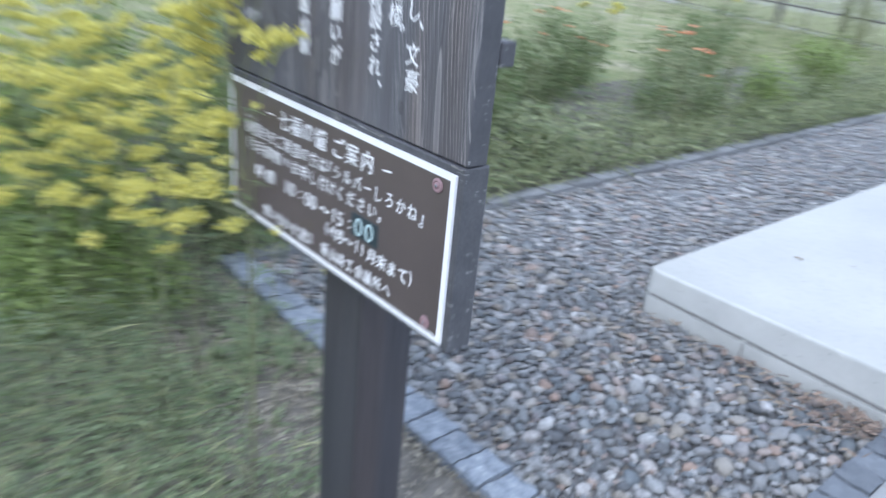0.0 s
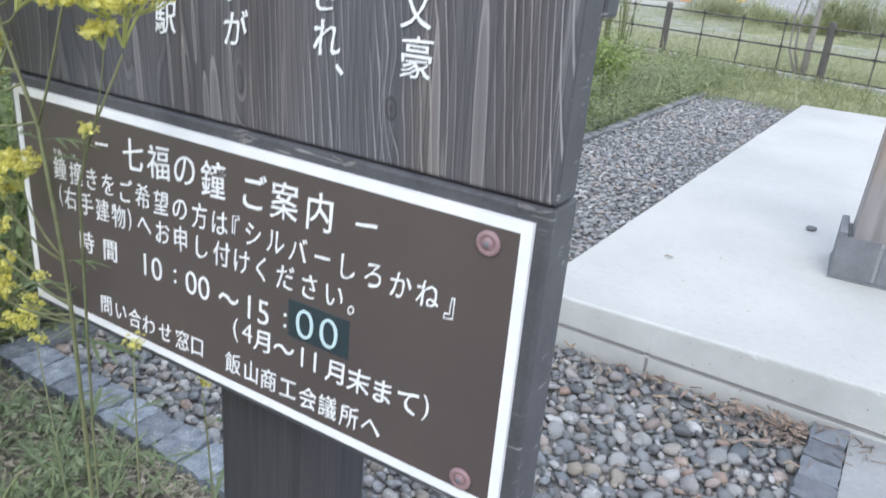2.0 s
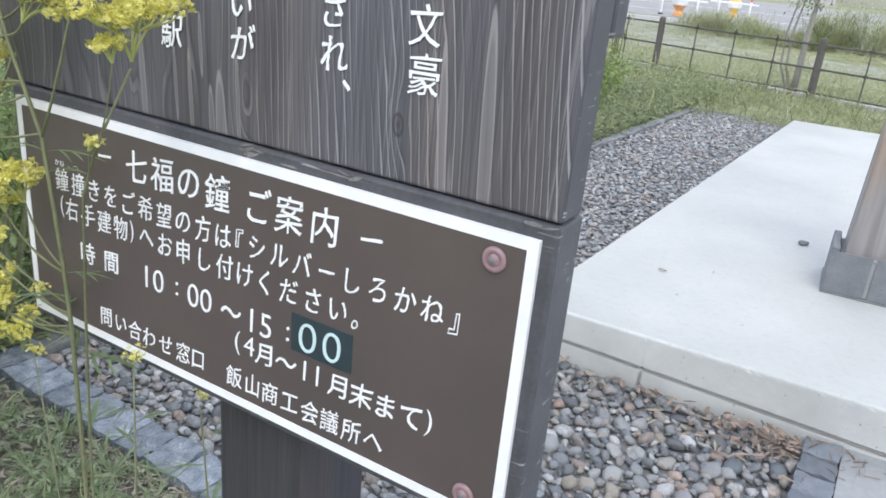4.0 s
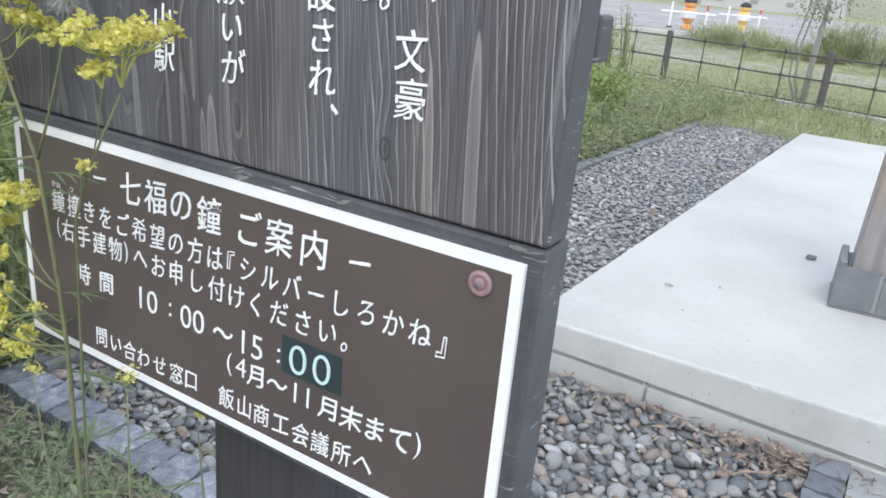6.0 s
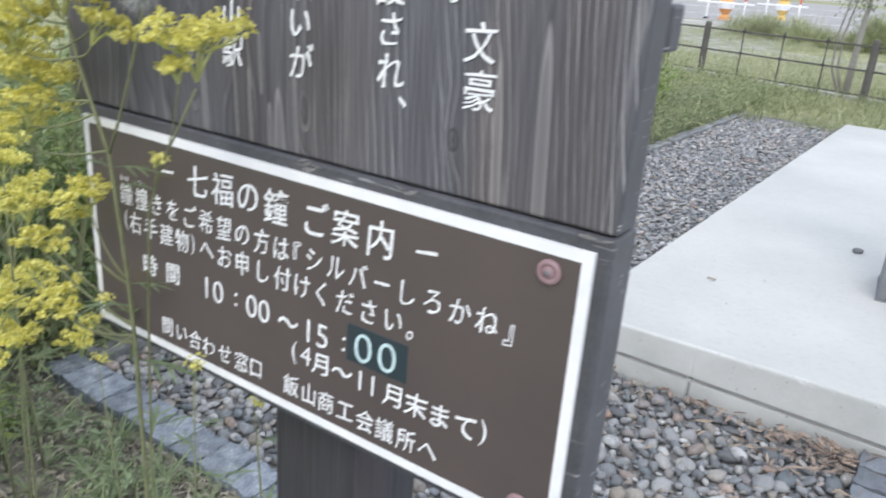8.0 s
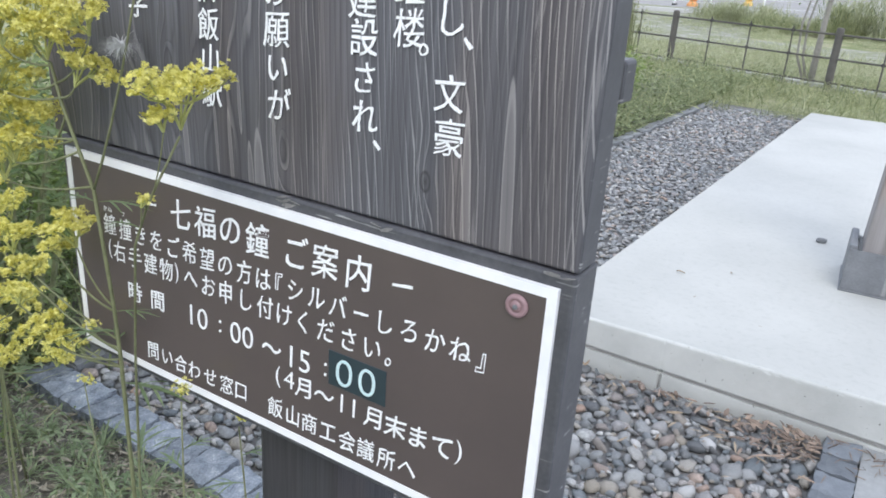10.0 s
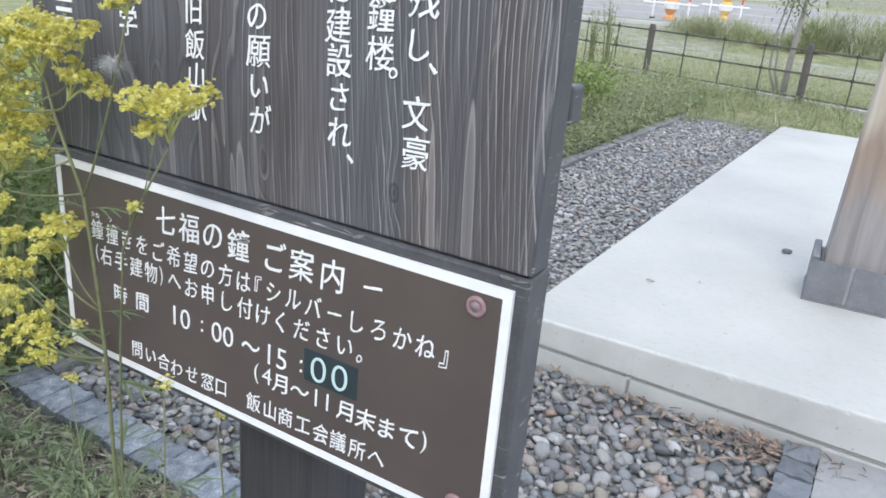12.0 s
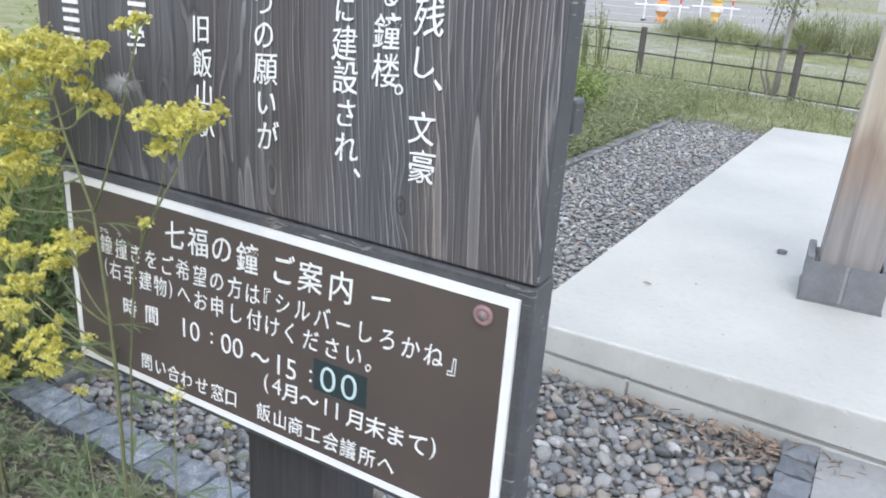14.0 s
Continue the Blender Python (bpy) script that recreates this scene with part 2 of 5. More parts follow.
# pale concrete of the platform, with faint stains
m = Mat("pale_concrete", rough=0.8, spec=0.3)
c1 = m.ramp(m.noise(1.3, 6, 0.6), [(0.3, (0.400, 0.406, 0.385)), (0.7, (0.505, 0.510, 0.482))])
c2 = m.ramp(m.noise(38, 5, 0.7), [(0.25, (0.82, 0.82, 0.82)), (0.5, (1, 1, 1))])
specks = m.ramp(m.noise(95, 2, 0.5), [(0.21, (0.50, 0.48, 0.45)), (0.25, (1, 1, 1))])
m.colour(m.mix(1.0, m.mix(0.6, c1, c2, "MULTIPLY"), specks, "MULTIPLY"))
m.bump(m.noise(60, 5, 0.7), 0.25, 0.002)
CONCRETE = m.m
m = Mat("grey_concrete_face", rough=0.85, spec=0.3)
c1 = m.ramp(m.noise(3.5, 6, 0.65), [(0.3, (0.405, 0.415, 0.395)), (0.7, (0.535, 0.545, 0.520))])
holes = m.ramp(m.noise(90, 2, 0.5), [(0.24, (0.45, 0.44, 0.42)), (0.29, (1, 1, 1))])
m.colour(m.mix(1.0, c1, holes, "MULTIPLY"))
m.bump(m.noise(45, 5, 0.7), 0.4, 0.003)
CONCRETE_FACE = m.m
GROOVE = stone_like("dirty_groove", [(0.3, (0.20, 0.197, 0.185)), (0.7, (0.34, 0.335, 0.32))], 20)
PATHMAT = stone_like("path_concrete", [(0.3, (0.23, 0.24, 0.24)), (0.7, (0.34, 0.35, 0.35))], 6)
EDGE = stone_like("blue_grey_setts", [(0.34, (0.10, 0.117, 0.138)), (0.47, (0.215, 0.245, 0.28)), (0.55, (0.28, 0.31, 0.345)), (0.66, (0.46, 0.49, 0.52))], 24, 0.8, 1.0, 0.008, objr=0.25)
EDGE_GREY = stone_like("weathered_grey_setts", [(0.28, (0.15, 0.16, 0.165)), (0.72, (0.32, 0.33, 0.335))], 26, 0.85, 0.9, 0.006, objr=0.2)
DARKSTONE = stone_like("slate_grey_setts", [(0.25, (0.105, 0.118, 0.135)), (0.75, (0.20, 0.22, 0.24))], 22, 0.8, 0.7, 0.004, objr=0.2)
SHOE = stone_like("dark_grey_shoe", [(0.3, (0.13, 0.137, 0.147)), (0.7, (0.22, 0.23, 0.24))], 14, 0.6, 0.3, 0.002)
SOIL = stone_like("garden_soil", [(0.25, (0.075, 0.068, 0.058)), (0.5, (0.155, 0.145, 0.125)), (0.8, (0.28, 0.265, 0.24))], 14, 0.95, 1.0, 0.012)
BEDBASE = stone_like("gravel_base", [(0.3, (0.13, 0.13, 0.13)), (0.7, (0.22, 0.22, 0.22))], 30, 0.95)

WHITE_STONE = stone_like("whitish_stone", [(0.3, (0.33, 0.335, 0.34)), (0.7, (0.46, 0.46, 0.46))], 40, 0.7, 0.5, 0.002)
PEB_STOPS = [(0.0, (0.10, 0.106, 0.112)), (0.16, (0.17, 0.18, 0.185)), (0.32, (0.25, 0.255, 0.255)), (0.46, (0.135, 0.155, 0.168)),
             (0.58, (0.32, 0.325, 0.32)), (0.64, (0.21, 0.195, 0.20)), (0.70, (0.26, 0.235, 0.195)), (0.80, (0.35, 0.355, 0.35)), (0.86, (0.29, 0.21, 0.165)),
             (0.90, (0.19, 0.20, 0.205)), (0.975, (0.46, 0.46, 0.45)), (1.0, (0.15, 0.155, 0.16))]


def pebble_material(name, per_object, stops=PEB_STOPS):
    m = Mat(name, rough=0.62, spec=0.4)
    col = m.ramp(m.objrandom() if per_object else m.island(), stops)
    grain = m.ramp(m.noise(130, 4, 0.65), [(0.3, (0.70, 0.70, 0.70)), (0.7, (1.15, 1.15, 1.15))])
    m.colour(m.mix(1.0, col, grain, "MULTIPLY"))
    vein = m.ramp(m.noise(34, 5, 0.7, dist=1.5), [(0.42, (0.72, 0.72, 0.72)), (0.55, (1, 1, 1)), (0.62, (1.12, 1.12, 1.10))])
    m.colour(m.mix(1.0, m.mix(1.0, col, grain, "MULTIPLY"), vein, "MULTIPLY"))
    m.bump(m.mix(0.5, m.noise(220, 3), m.noise(60, 4, 0.6)), 0.45, 0.0016)
    return m.m


BED_STOPS = [(p, tuple(1.13 * v for v in c)) for p, c in PEB_STOPS]
PEBBLE = pebble_material("river_pebble", True, BED_STOPS)
PEBBLES = pebble_material("river_pebbles", False, BED_STOPS)
# Lit copy of river_pebbles: the far strip's brighter light is mixed into the colour.
LIT_PEBBLES = pebble_material("river_pebbles_lit", False, [(p, tuple(0.07 + 1.15 * v for v in c)) for p, c in PEB_STOPS])


def leafy(name, dark, light, rough=0.6, trans=0.38):
    m = Mat(name, rough=rough, spec=0.35)
    r = m.island()
    col = m.ramp(r, [(0, dark), (1, light)])
    spot = m.ramp(m.noise(60, 3), [(0.3, (0.8, 0.8, 0.8)), (0.7, (1.15, 1.15, 1.15))])
    col = m.mix(1.0, col, spot, "MULTIPLY")
    m.colour(col)
    tr = m.n("BsdfTranslucent")
    m.link(col, tr.inputs["Color"])
    mixer = m.n("MixShader")
    mixer.inputs[0].default_value = trans
    m.link(m.b.outputs[0], mixer.inputs[1])
    m.link(tr.outputs[0], mixer.inputs[2])
    m.link(mixer.outputs[0], m.t.nodes["Material Output"].inputs["Surface"])
    return m.m


FLOWER = leafy("patrinia_yellow", (0.56, 0.52, 0.09), (0.96, 0.92, 0.38), 0.7, 0.40)
RAY = leafy("yellow_green_ray", (0.40, 0.43, 0.13), (0.54, 0.56, 0.22), 0.6, 0.2)
STEM = leafy("olive_stem", (0.17, 0.185, 0.095), (0.27, 0.285, 0.155), 0.6, 0.1)
LEAF = leafy("patrinia_leaf", (0.11, 0.165, 0.085), (0.24, 0.31, 0.165))
PALEGRASS = leafy("pale_roadside_grass", (0.27, 0.30, 0.16), (0.52, 0.53, 0.35))
LIME = leafy("bright_clump_leaf", (0.15, 0.22, 0.06), (0.38, 0.47, 0.17))
GREYWEED = leafy("grey_green_weed", (0.14, 0.20, 0.10), (0.34, 0.405, 0.24))
WEED = leafy("weed_leaf", (0.15, 0.20, 0.095), (0.42, 0.46, 0.265))
GRASS = leafy("meadow_grass", (0.12, 0.16, 0.065), (0.46, 0.475, 0.26))
SHRUB = leafy("shrub_leaf", (0.10, 0.155, 0.06), (0.28, 0.34, 0.16))
TREELEAF = leafy("tree_leaf", (0.07, 0.11, 0.05), (0.20, 0.25, 0.12))
ORANGE_FLOWER = leafy("orange_petal", (0.75, 0.25, 0.12), (0.85, 0.42, 0.25))
DRYLEAF = leafy("dry_leaf", (0.20, 0.145, 0.095), (0.42, 0.345, 0.25), 0.7, 0.1)
BARKCHIP = leafy("red_brown_chip", (0.11, 0.082, 0.066), (0.33, 0.255, 0.20), 0.8, 0.0)
LITTER = leafy("straw_litter", (0.18, 0.165, 0.125), (0.42, 0.385, 0.31), 0.8, 0.0)
DOWN = leafy("white_down", (0.62, 0.63, 0.62), (0.74, 0.75, 0.74), 0.9, 0.4)
BARK = stone_like("grey_bark", [(0.3, (0.20, 0.19, 0.165)), (0.7, (0.36, 0.345, 0.31))], 25, 0.9, 0.8, 0.004)

m = Mat("meadow_ground", rough=0.95, spec=0.2)
g1 = m.ramp(m.noise(1.6, 7, 0.72), [(0.35, (0.18, 0.22, 0.095)), (0.52, (0.29, 0.30, 0.16)), (0.66, (0.37, 0.345, 0.25))])
g2 = m.ramp(m.noise(14, 5, 0.7), [(0.3, (0.65, 0.65, 0.65)), (0.7, (1.2, 1.2, 1.2))])
m.colour(m.mix(1.0, g1, g2, "MULTIPLY"))
m.bump(m.noise(20, 5, 0.7), 0.8, 0.03)
MEADOW = m.m
m = Mat("pale_gravel_lot", rough=0.95, spec=0.2)
l1 = m.ramp(m.noise(2.3, 9, 0.8), [(0.40, (0.21, 0.235, 0.115)), (0.50, (0.28, 0.285, 0.21)), (0.64, (0.41, 0.405, 0.38))])
l2 = m.ramp(m.noise(16, 6, 0.8), [(0.3, (0.55, 0.55, 0.55)), (0.7, (1.25, 1.25, 1.25))])
m.colour(m.mix(1.0, l1, l2, "MULTIPLY"))
LOT = m.m
ASPHALT = stone_like("light_asphalt", [(0.3, (0.20, 0.196, 0.188)), (0.7, (0.40, 0.392, 0.375))], 1.6, 0.9, spec=0.2)
KERBMAT = stone_like("kerb_concrete", [(0.3, (0.42, 0.42, 0.41)), (0.7, (0.55, 0.55, 0.54))], 3, 0.85)
m = Mat("road_paint", rough=0.6)
m.colour(m.ramp(m.noise(8, 4), [(0.3, (0.62, 0.62, 0.62)), (0.7, (0.78, 0.78, 0.77))]))
PAINT = m.m
m = Mat("orange_plastic", rough=0.45)
m.colour(m.ramp(m.noise(9, 3), [(0.3, (0.66, 0.29, 0.10)), (0.7, (0.76, 0.38, 0.15))]))
ORANGE = m.m
m = Mat("yellow_plastic", rough=0.45)
m.colour(m.ramp(m.noise(9, 3), [(0.3, (0.66, 0.43, 0.12)), (0.7, (0.74, 0.52, 0.18))]))
YELLOW = m.m
m = Mat("black_plastic", rough=0.5)
m.colour(m.ramp(m.noise(9, 3), [(0.3, (0.03, 0.03, 0.03)), (0.7, (0.05, 0.05, 0.05))]))
BLACK = m.m
m = Mat("red_tape", rough=0.45)
m.colour(m.ramp(m.noise(9, 3), [(0.3, (0.55, 0.06, 0.06)), (0.7, (0.65, 0.09, 0.08))]))
RED = m.m

# tower post: weathered cedar, tan with a broad grey weathered foot
m = Mat("weathered_cedar", rough=0.75, spec=0.3)
vc = m.coords((22, 22, 1.2))
gr = m.noise(1.0, 5, 0.6, vc, 0.6)
sepz = m.n("SeparateXYZ")
m.link(m.coords(), sepz.inputs[0])
wob = m.n("Math")
wob.operation = "MULTIPLY_ADD"
wob.inputs[1].default_value = 0.35
m.link(m.noise(1.0, 3, 0.5, m.coords((9, 9, 1.5))), wob.inputs[0])
m.link(sepz.outputs[2], wob.inputs[2])
tan = m.ramp(gr, [(0.3, (0.38, 0.325, 0.25)), (0.7, (0.51, 0.465, 0.39))])
grey = m.ramp(gr, [(0.3, (0.20, 0.19, 0.185)), (0.7, (0.35, 0.33, 0.32))])
stain = m.ramp(gr, [(0.3, (0.25, 0.19, 0.15)), (0.7, (0.35, 0.285, 0.235))])
brownish = m.mix(m.ramp(wob.outputs[0], [(0.52, (0, 0, 0)), (0.72, (1, 1, 1))]), grey, stain)
m.colour(m.mix(m.ramp(wob.outputs[0], [(0.76, (0, 0, 0)), (0.86, (1, 1, 1))]), brownish, tan))
m.bump(gr, 0.3, 0.002)
CEDAR = m.m


# ---- mesh helpers ----
def mesh_from(name, verts, faces, material, smooth=False):
    me = bpy.data.meshes.new(name)
    me.from_pydata(verts if isinstance(verts, list) else verts.tolist(), [], faces if isinstance(faces, list) else faces.tolist())
    me.materials.append(material)
    if smooth:
        me.polygons.foreach_set("use_smooth", [True] * len(me.polygons))
    me.update()
    return me


def done(name, bm, material, smooth=False):
    me = bpy.data.meshes.new(name)
    bm.normal_update()
    bm.to_mesh(me)
    bm.free()
    me.materials.append(material)
    if smooth:
        me.polygons.foreach_set("use_smooth", [True] * len(me.polygons))
    return me


def part(name, bm, material, parent=None, label="", smooth=False, at=None):
    """Links a bmesh (or a ready mesh) as one mesh object under a thing or a part."""
    me = done(name, bm, material, smooth) if isinstance(bm, bmesh.types.BMesh) else bm
    ob = new(name, me)
    ob.parent = parent
    if at is not None:
        ob.matrix_basis = at
    if label:
        tagged(ob, label)
    return ob


def thing(name, label, category, at=None, group="", kind=""):
    ob = new(name)
    ob.empty_display_size = 0.05
    if at is not None:
        ob.matrix_basis = at
    return tagged(ob, label, category, group, kind)


def box(x0, x1, y0, y1, z0, z1, bevel=0.0, seg=2, bm=None):
    bm = bm or bmesh.new()
    v = [bm.verts.new((x, y, z)) for z in (z0, z1) for y in (y0, y1) for x in (x0, x1)]
    f = [bm.faces.new([v[i] for i in q]) for q in ((0, 2, 3, 1), (4, 5, 7, 6), (0, 1, 5, 4), (2, 6, 7, 3), (0, 4, 6, 2), (1, 3, 7, 5))]
    if bevel:
        es = list({e for q in f for e in q.edges})
        bmesh.ops.bevel(bm, geom=es, offset=bevel, segments=seg, affect="EDGES", profile=0.5)
    return bm


def tube(points, radii, sides=8, bm=None):
    """A closed tube through points, with a radius at each."""
    bm = bm or bmesh.new()
    pts = [Vector(p) for p in points]
    rings, a = [], None
    for i, p in enumerate(pts):
        d = (pts[min(i + 1, len(pts) - 1)] - pts[max(i - 1, 0)]).normalized()
        a = d.orthogonal().normalized() if a is None else (a - d * a.dot(d)).normalized()
        b = d.cross(a)
        rings.append([bm.verts.new(p + (a * math.cos(q) + b * math.sin(q)) * radii[i]) for q in [2 * math.pi * k / sides for k in range(sides)]])
    for r, s in zip(rings, rings[1:]):
        for k in range(sides):
            bm.faces.new((r[k], r[(k + 1) % sides], s[(k + 1) % sides], s[k]))
    bm.faces.new(list(reversed(rings[0])))
    bm.faces.new(rings[-1])
    return bm


def lathe(profile, sides=24, bm=None, axis="z"):
    bm = bm or bmesh.new()
    rings = [[bm.verts.new((r * math.cos(2 * math.pi * k / sides), r * math.sin(2 * math.pi * k / sides), z)) for k in range(sides)] for r, z in profile]
    for r, s in zip(rings, rings[1:]):
        for k in range(sides):
            bm.faces.new((r[k], r[(k + 1) % sides], s[(k + 1) % sides], s[k]))
    bm.faces.new(list(reversed(rings[0])))
    bm.faces.new(rings[-1])
    return bm


# ---- ground ----
GZ = -0.05      # top of the pebbles
ground = new("ground", mesh_from("ground", [(-900, -300, -0.075), (900, -300, -0.075), (900, 1500, -0.075), (-900, 1500, -0.075)], [(0, 1, 2, 3)], MEADOW))
tagged(ground, "grassy ground with patches of dry soil", "ground", kind="structure")


def wavy_sheet(name, x0, x1, y0, y1, z, amp, step, material):
    nx, ny = int((x1 - x0) / step) + 1, int((y1 - y0) / step) + 1
    vs = []
    for j in range(ny):
        for i in range(nx):
            x, y = x0 + (x1 - x0) * i / (nx - 1), y0 + (y1 - y0) * j / (ny - 1)
            vs.append((x, y, z + amp * noise.noise(Vector((x * 3, y * 3, 0))) + amp * 0.5 * noise.noise(Vector((x * 11, y * 11, 4)))))
    fs = [(j * nx + i, j * nx + i + 1, (j + 1) * nx + i + 1, (j + 1) * nx + i) for j in range(ny - 1) for i in range(nx - 1)]
    return mesh_from(name, vs, fs, material, True)


soil = new("planting_bed", wavy_sheet("planting_bed", -4.2, 0.8, -1.6, 0.50, -0.062, 0.010, 0.04, SOIL))
tagged(soil, "dry brown garden soil with litter and weeds", "soil", kind="structure")
soil2 = new("side_bed", wavy_sheet("side_bed", -3.2, -1.5, 0.5, 9.6, -0.062, 0.010, 0.06, SOIL))
tagged(soil2, "soil strip overgrown with weeds beside the gravel", "soil", kind="structure")


def left_x(y):
    return -1.45 + 0.0171 * (y - 0.6)


def slab_left(y):
    return -0.405 + 0.0181 * (y - 1.69)


def slab_front(x):
    return 1.69 + 0.032 * (x + 0.405)


bed = new("gravel_bed", mesh_from("gravel_bed", [(-1.50, 0.56, -0.071), (0.52, 0.56, -0.071), (0.52, 2.0, -0.071), (-0.2, 7.9, -0.071), (-1.45, 7.9, -0.071)], [(0, 1, 2, 3, 4)], BEDBASE))
tagged(bed, "bed of grey river pebbles round the concrete platform", "gravel", kind="structure")

path_slab = new("pavement", mesh_from("pavement", [(0.585, -3, -0.036), (6, -3, -0.036), (6, 2.2, -0.036), (0.585, 1.78, -0.036), (0.585, -3, -0.2), (6, -3, -0.2), (6, 2.2, -0.2), (0.585, 1.78, -0.2)],
                [(0, 1, 2, 3), (0, 4, 5, 1), (3, 7, 4, 0), (2, 6, 7, 3), (1, 5, 6, 2)], PATHMAT))
tagged(path_slab, "pale concrete paving beside the gravel", "pavement", kind="structure")

# ---- concrete platform ----
platform = thing("platform", "pale concrete platform of the bell tower with a grooved edge", "platform")
TOP = 0.107


def groove_fall(x):
    """The groove runs a little downhill."""
    return 0.004 - 0.032 * max(-0.4, min(1.0, x))


def platform_body():
    """Cross-section swept along the front edge: rounded nose, face, recessed groove, plinth."""
    prof = [(0.012, TOP), (0.0085, TOP - 0.0003), (0.005, TOP - 0.0016), (0.002, TOP - 0.004), (0.0005, TOP - 0.008), (0.0, TOP - 0.014), (-0.006, 0.004), (0.005, 0.002), (0.006, -0.009), (-0.007, -0.011), (-0.010, -0.14)]
    bm = bmesh.new()
    xs = [slab_left(1.69) + d for d in (0.0, 0.012, 0.03)] + [-0.36 + 0.014 * k for k in range(25)] + [-0.006, -0.002, 0.003, 0.007] + [0.02 + 0.014 * k for k in range(66)] + [1.0, 1.6, 3.0]
    joints = {k for k, x in enumerate(xs) if abs(x) < 0.0035}
    chip = random.Random(14)
    rows = []
    for k, x in enumerate(xs):
        inset = {0: 0.02, 1: 0.006}.get(k, 0.0)
        joint = 0.007 if k in joints else 0.0
        worn = (0.0022 * noise.noise(Vector((x * 38, 0, 2))) + (0.0018 if chip.random() < 0.10 else 0.0)) if k > 2 else 0.0
        rows.append([bm.verts.new((x, slab_front(x) + dy + inset + (max(0.0, worn) if TOP - 0.0135 < z < TOP - 0.0001 else 0) + (joint if z < 0.002 else joint * 0.2 if z < TOP - 0.015 else 0), z + (groove_fall(x) if 0.006 > z > -0.05 else 0))) for dy, z in prof])
    for a, b in zip(rows, rows[1:]):
        for i in range(len(prof) - 1):
            bm.faces.new((a[i], a[i + 1], b[i + 1], b[i]))
    return bm, rows, prof


bm, rows, prof = platform_body()
face = part("front_face", bm, CONCRETE_FACE, platform, "grey concrete front face with a groove and a joint")
bm = bmesh.new()
for x0, x1 in ((-0.38, -0.01), (0.01, 0.3), (0.3, 0.62), (0.62, 0.9), (0.9, 1.6)):
    q = [bm.verts.new((x, slab_front(x) - 0.0048, z + groove_fall(x))) for x, z in ((x0, -0.0078), (x1, -0.0078), (x1, 0.0008), (x0, 0.0008))]
    bm.faces.new(q)
y = slab_front(0) - 0.0042
bm.faces.new([bm.verts.new(p) for p in ((-0.0018, y, -0.07), (0.0028, y, -0.07), (0.0028, y, -0.012), (-0.0018, y, -0.012))])
part("groove_dirt", bm, GROOVE, platform, "brown-grey dirt in the groove")
# top and left side
bm = bmesh.new()
inner = [(x, slab_front(x) + 0.012, TOP) for x in (slab_left(1.69), 3.0)]
back_l, back_r = (slab_left(6.92), 6.92, TOP), (3.1, 7.10, TOP)
v = [bm.verts.new(p) for p in (inner[0], inner[1], back_r, back_l)]
bm.faces.new(v)
lo = [bm.verts.new((p.co.x - 0.004, p.co.y, -0.14)) for p in v]
bm.faces.new((v[3], v[0], lo[0], lo[3])[::-1])
bm.faces.new((v[2], v[3], lo[3], lo[2])[::-1])
bm.faces.new((v[1], v[2], lo[2], lo[1])[::-1])
part("slab_top", bm, CONCRETE, platform, "smooth pale concrete top with faint stains")


def tower_post():
    """One square cedar post on a split grey shoe."""
    t = thing("tower_post", "weathered cedar post on a dark grey split shoe", "post", pose(0.528, 2.70, TOP, 0, 0, 4))
    bm = box(-0.105, 0.105, -0.105, 0.105, 0.03, 3.2, 0.008)
    for p in bm.verts:
        # the tower's posts lean inwards
        p.co.x, p.co.y = p.co.x + 0.030 * p.co.z, p.co.y + 0.02 * p.co.z
    part("shaft", bm, CEDAR, t)
    for x0, x1 in ((-0.143, -0.006), (0.008, 0.143)):
        part("shoe_plate", box(x0, x1, -0.1435, -0.1395, 0.009, 0.165, 0.001), SHOE, t, "dark grey front plate of the shoe")
    for x0, x1 in ((-0.143, -0.115), (0.115, 0.143)):
        part("shoe_cheek", box(x0, x1, -0.110, 0.14, 0.004, 0.172, 0.006), SHOE, t, "dark grey side cheek of the shoe")
    part("shoe_infill", box(-0.112, 0.112, -0.1385, 0.12, 0.009, 0.150, 0.003), PATHMAT, t, "pale mortar bedding inside the shoe")
    part("foot_rim", box(-0.148, 0.148, -0.147, 0.145, 0.0, 0.008, 0.002), SHOE, t)
    return t


tower_post()

# the small stone and leaves lying on the platform
def pebble_shapes(count, sub, seed):
    """A few rounded river-stone shapes, about 1 long."""
    rnd = random.Random(seed)
    shapes = []
    for k in range(count):
        bm = bmesh.new()
        bmesh.ops.create_icosphere(bm, subdivisions=sub, radius=0.5)
        o = Vector((rnd.uniform(0, 90), rnd.uniform(0, 90), 0))
        sx, sy, sz = 1.0, rnd.uniform(0.50, 0.92), rnd.uniform(0.28, 0.60)
        for p in bm.verts:
            d = p.co.normalized()
            r = 0.5 * (1 + 0.40 * noise.noise(d * 1.25 + o) + 0.12 * noise.noise(d * 2.6 + o))
            p.co = Vector((d.x * r * sx, d.y * r * sy, d.z * r * sz))
        # worn flats, as on split river stones
        for q in range(8):
            n = Vector((rnd.gauss(0, 1), rnd.gauss(0, 1), rnd.gauss(0, 0.8))).normalized()
            reach = max(p.co.dot(n) for p in bm.verts) * rnd.uniform(0.66, 0.9)
            for p in bm.verts:
                over = p.co.dot(n) - reach
                if over > 0:
                    p.co -= n * over * 0.9
        bm.verts.index_update()
        vs = np.array([p.co[:] for p in bm.verts])
        fs = np.array([[p.index for p in f.verts] for f in bm.faces])
        bm.free()
        shapes.append((vs, fs))
    return shapes


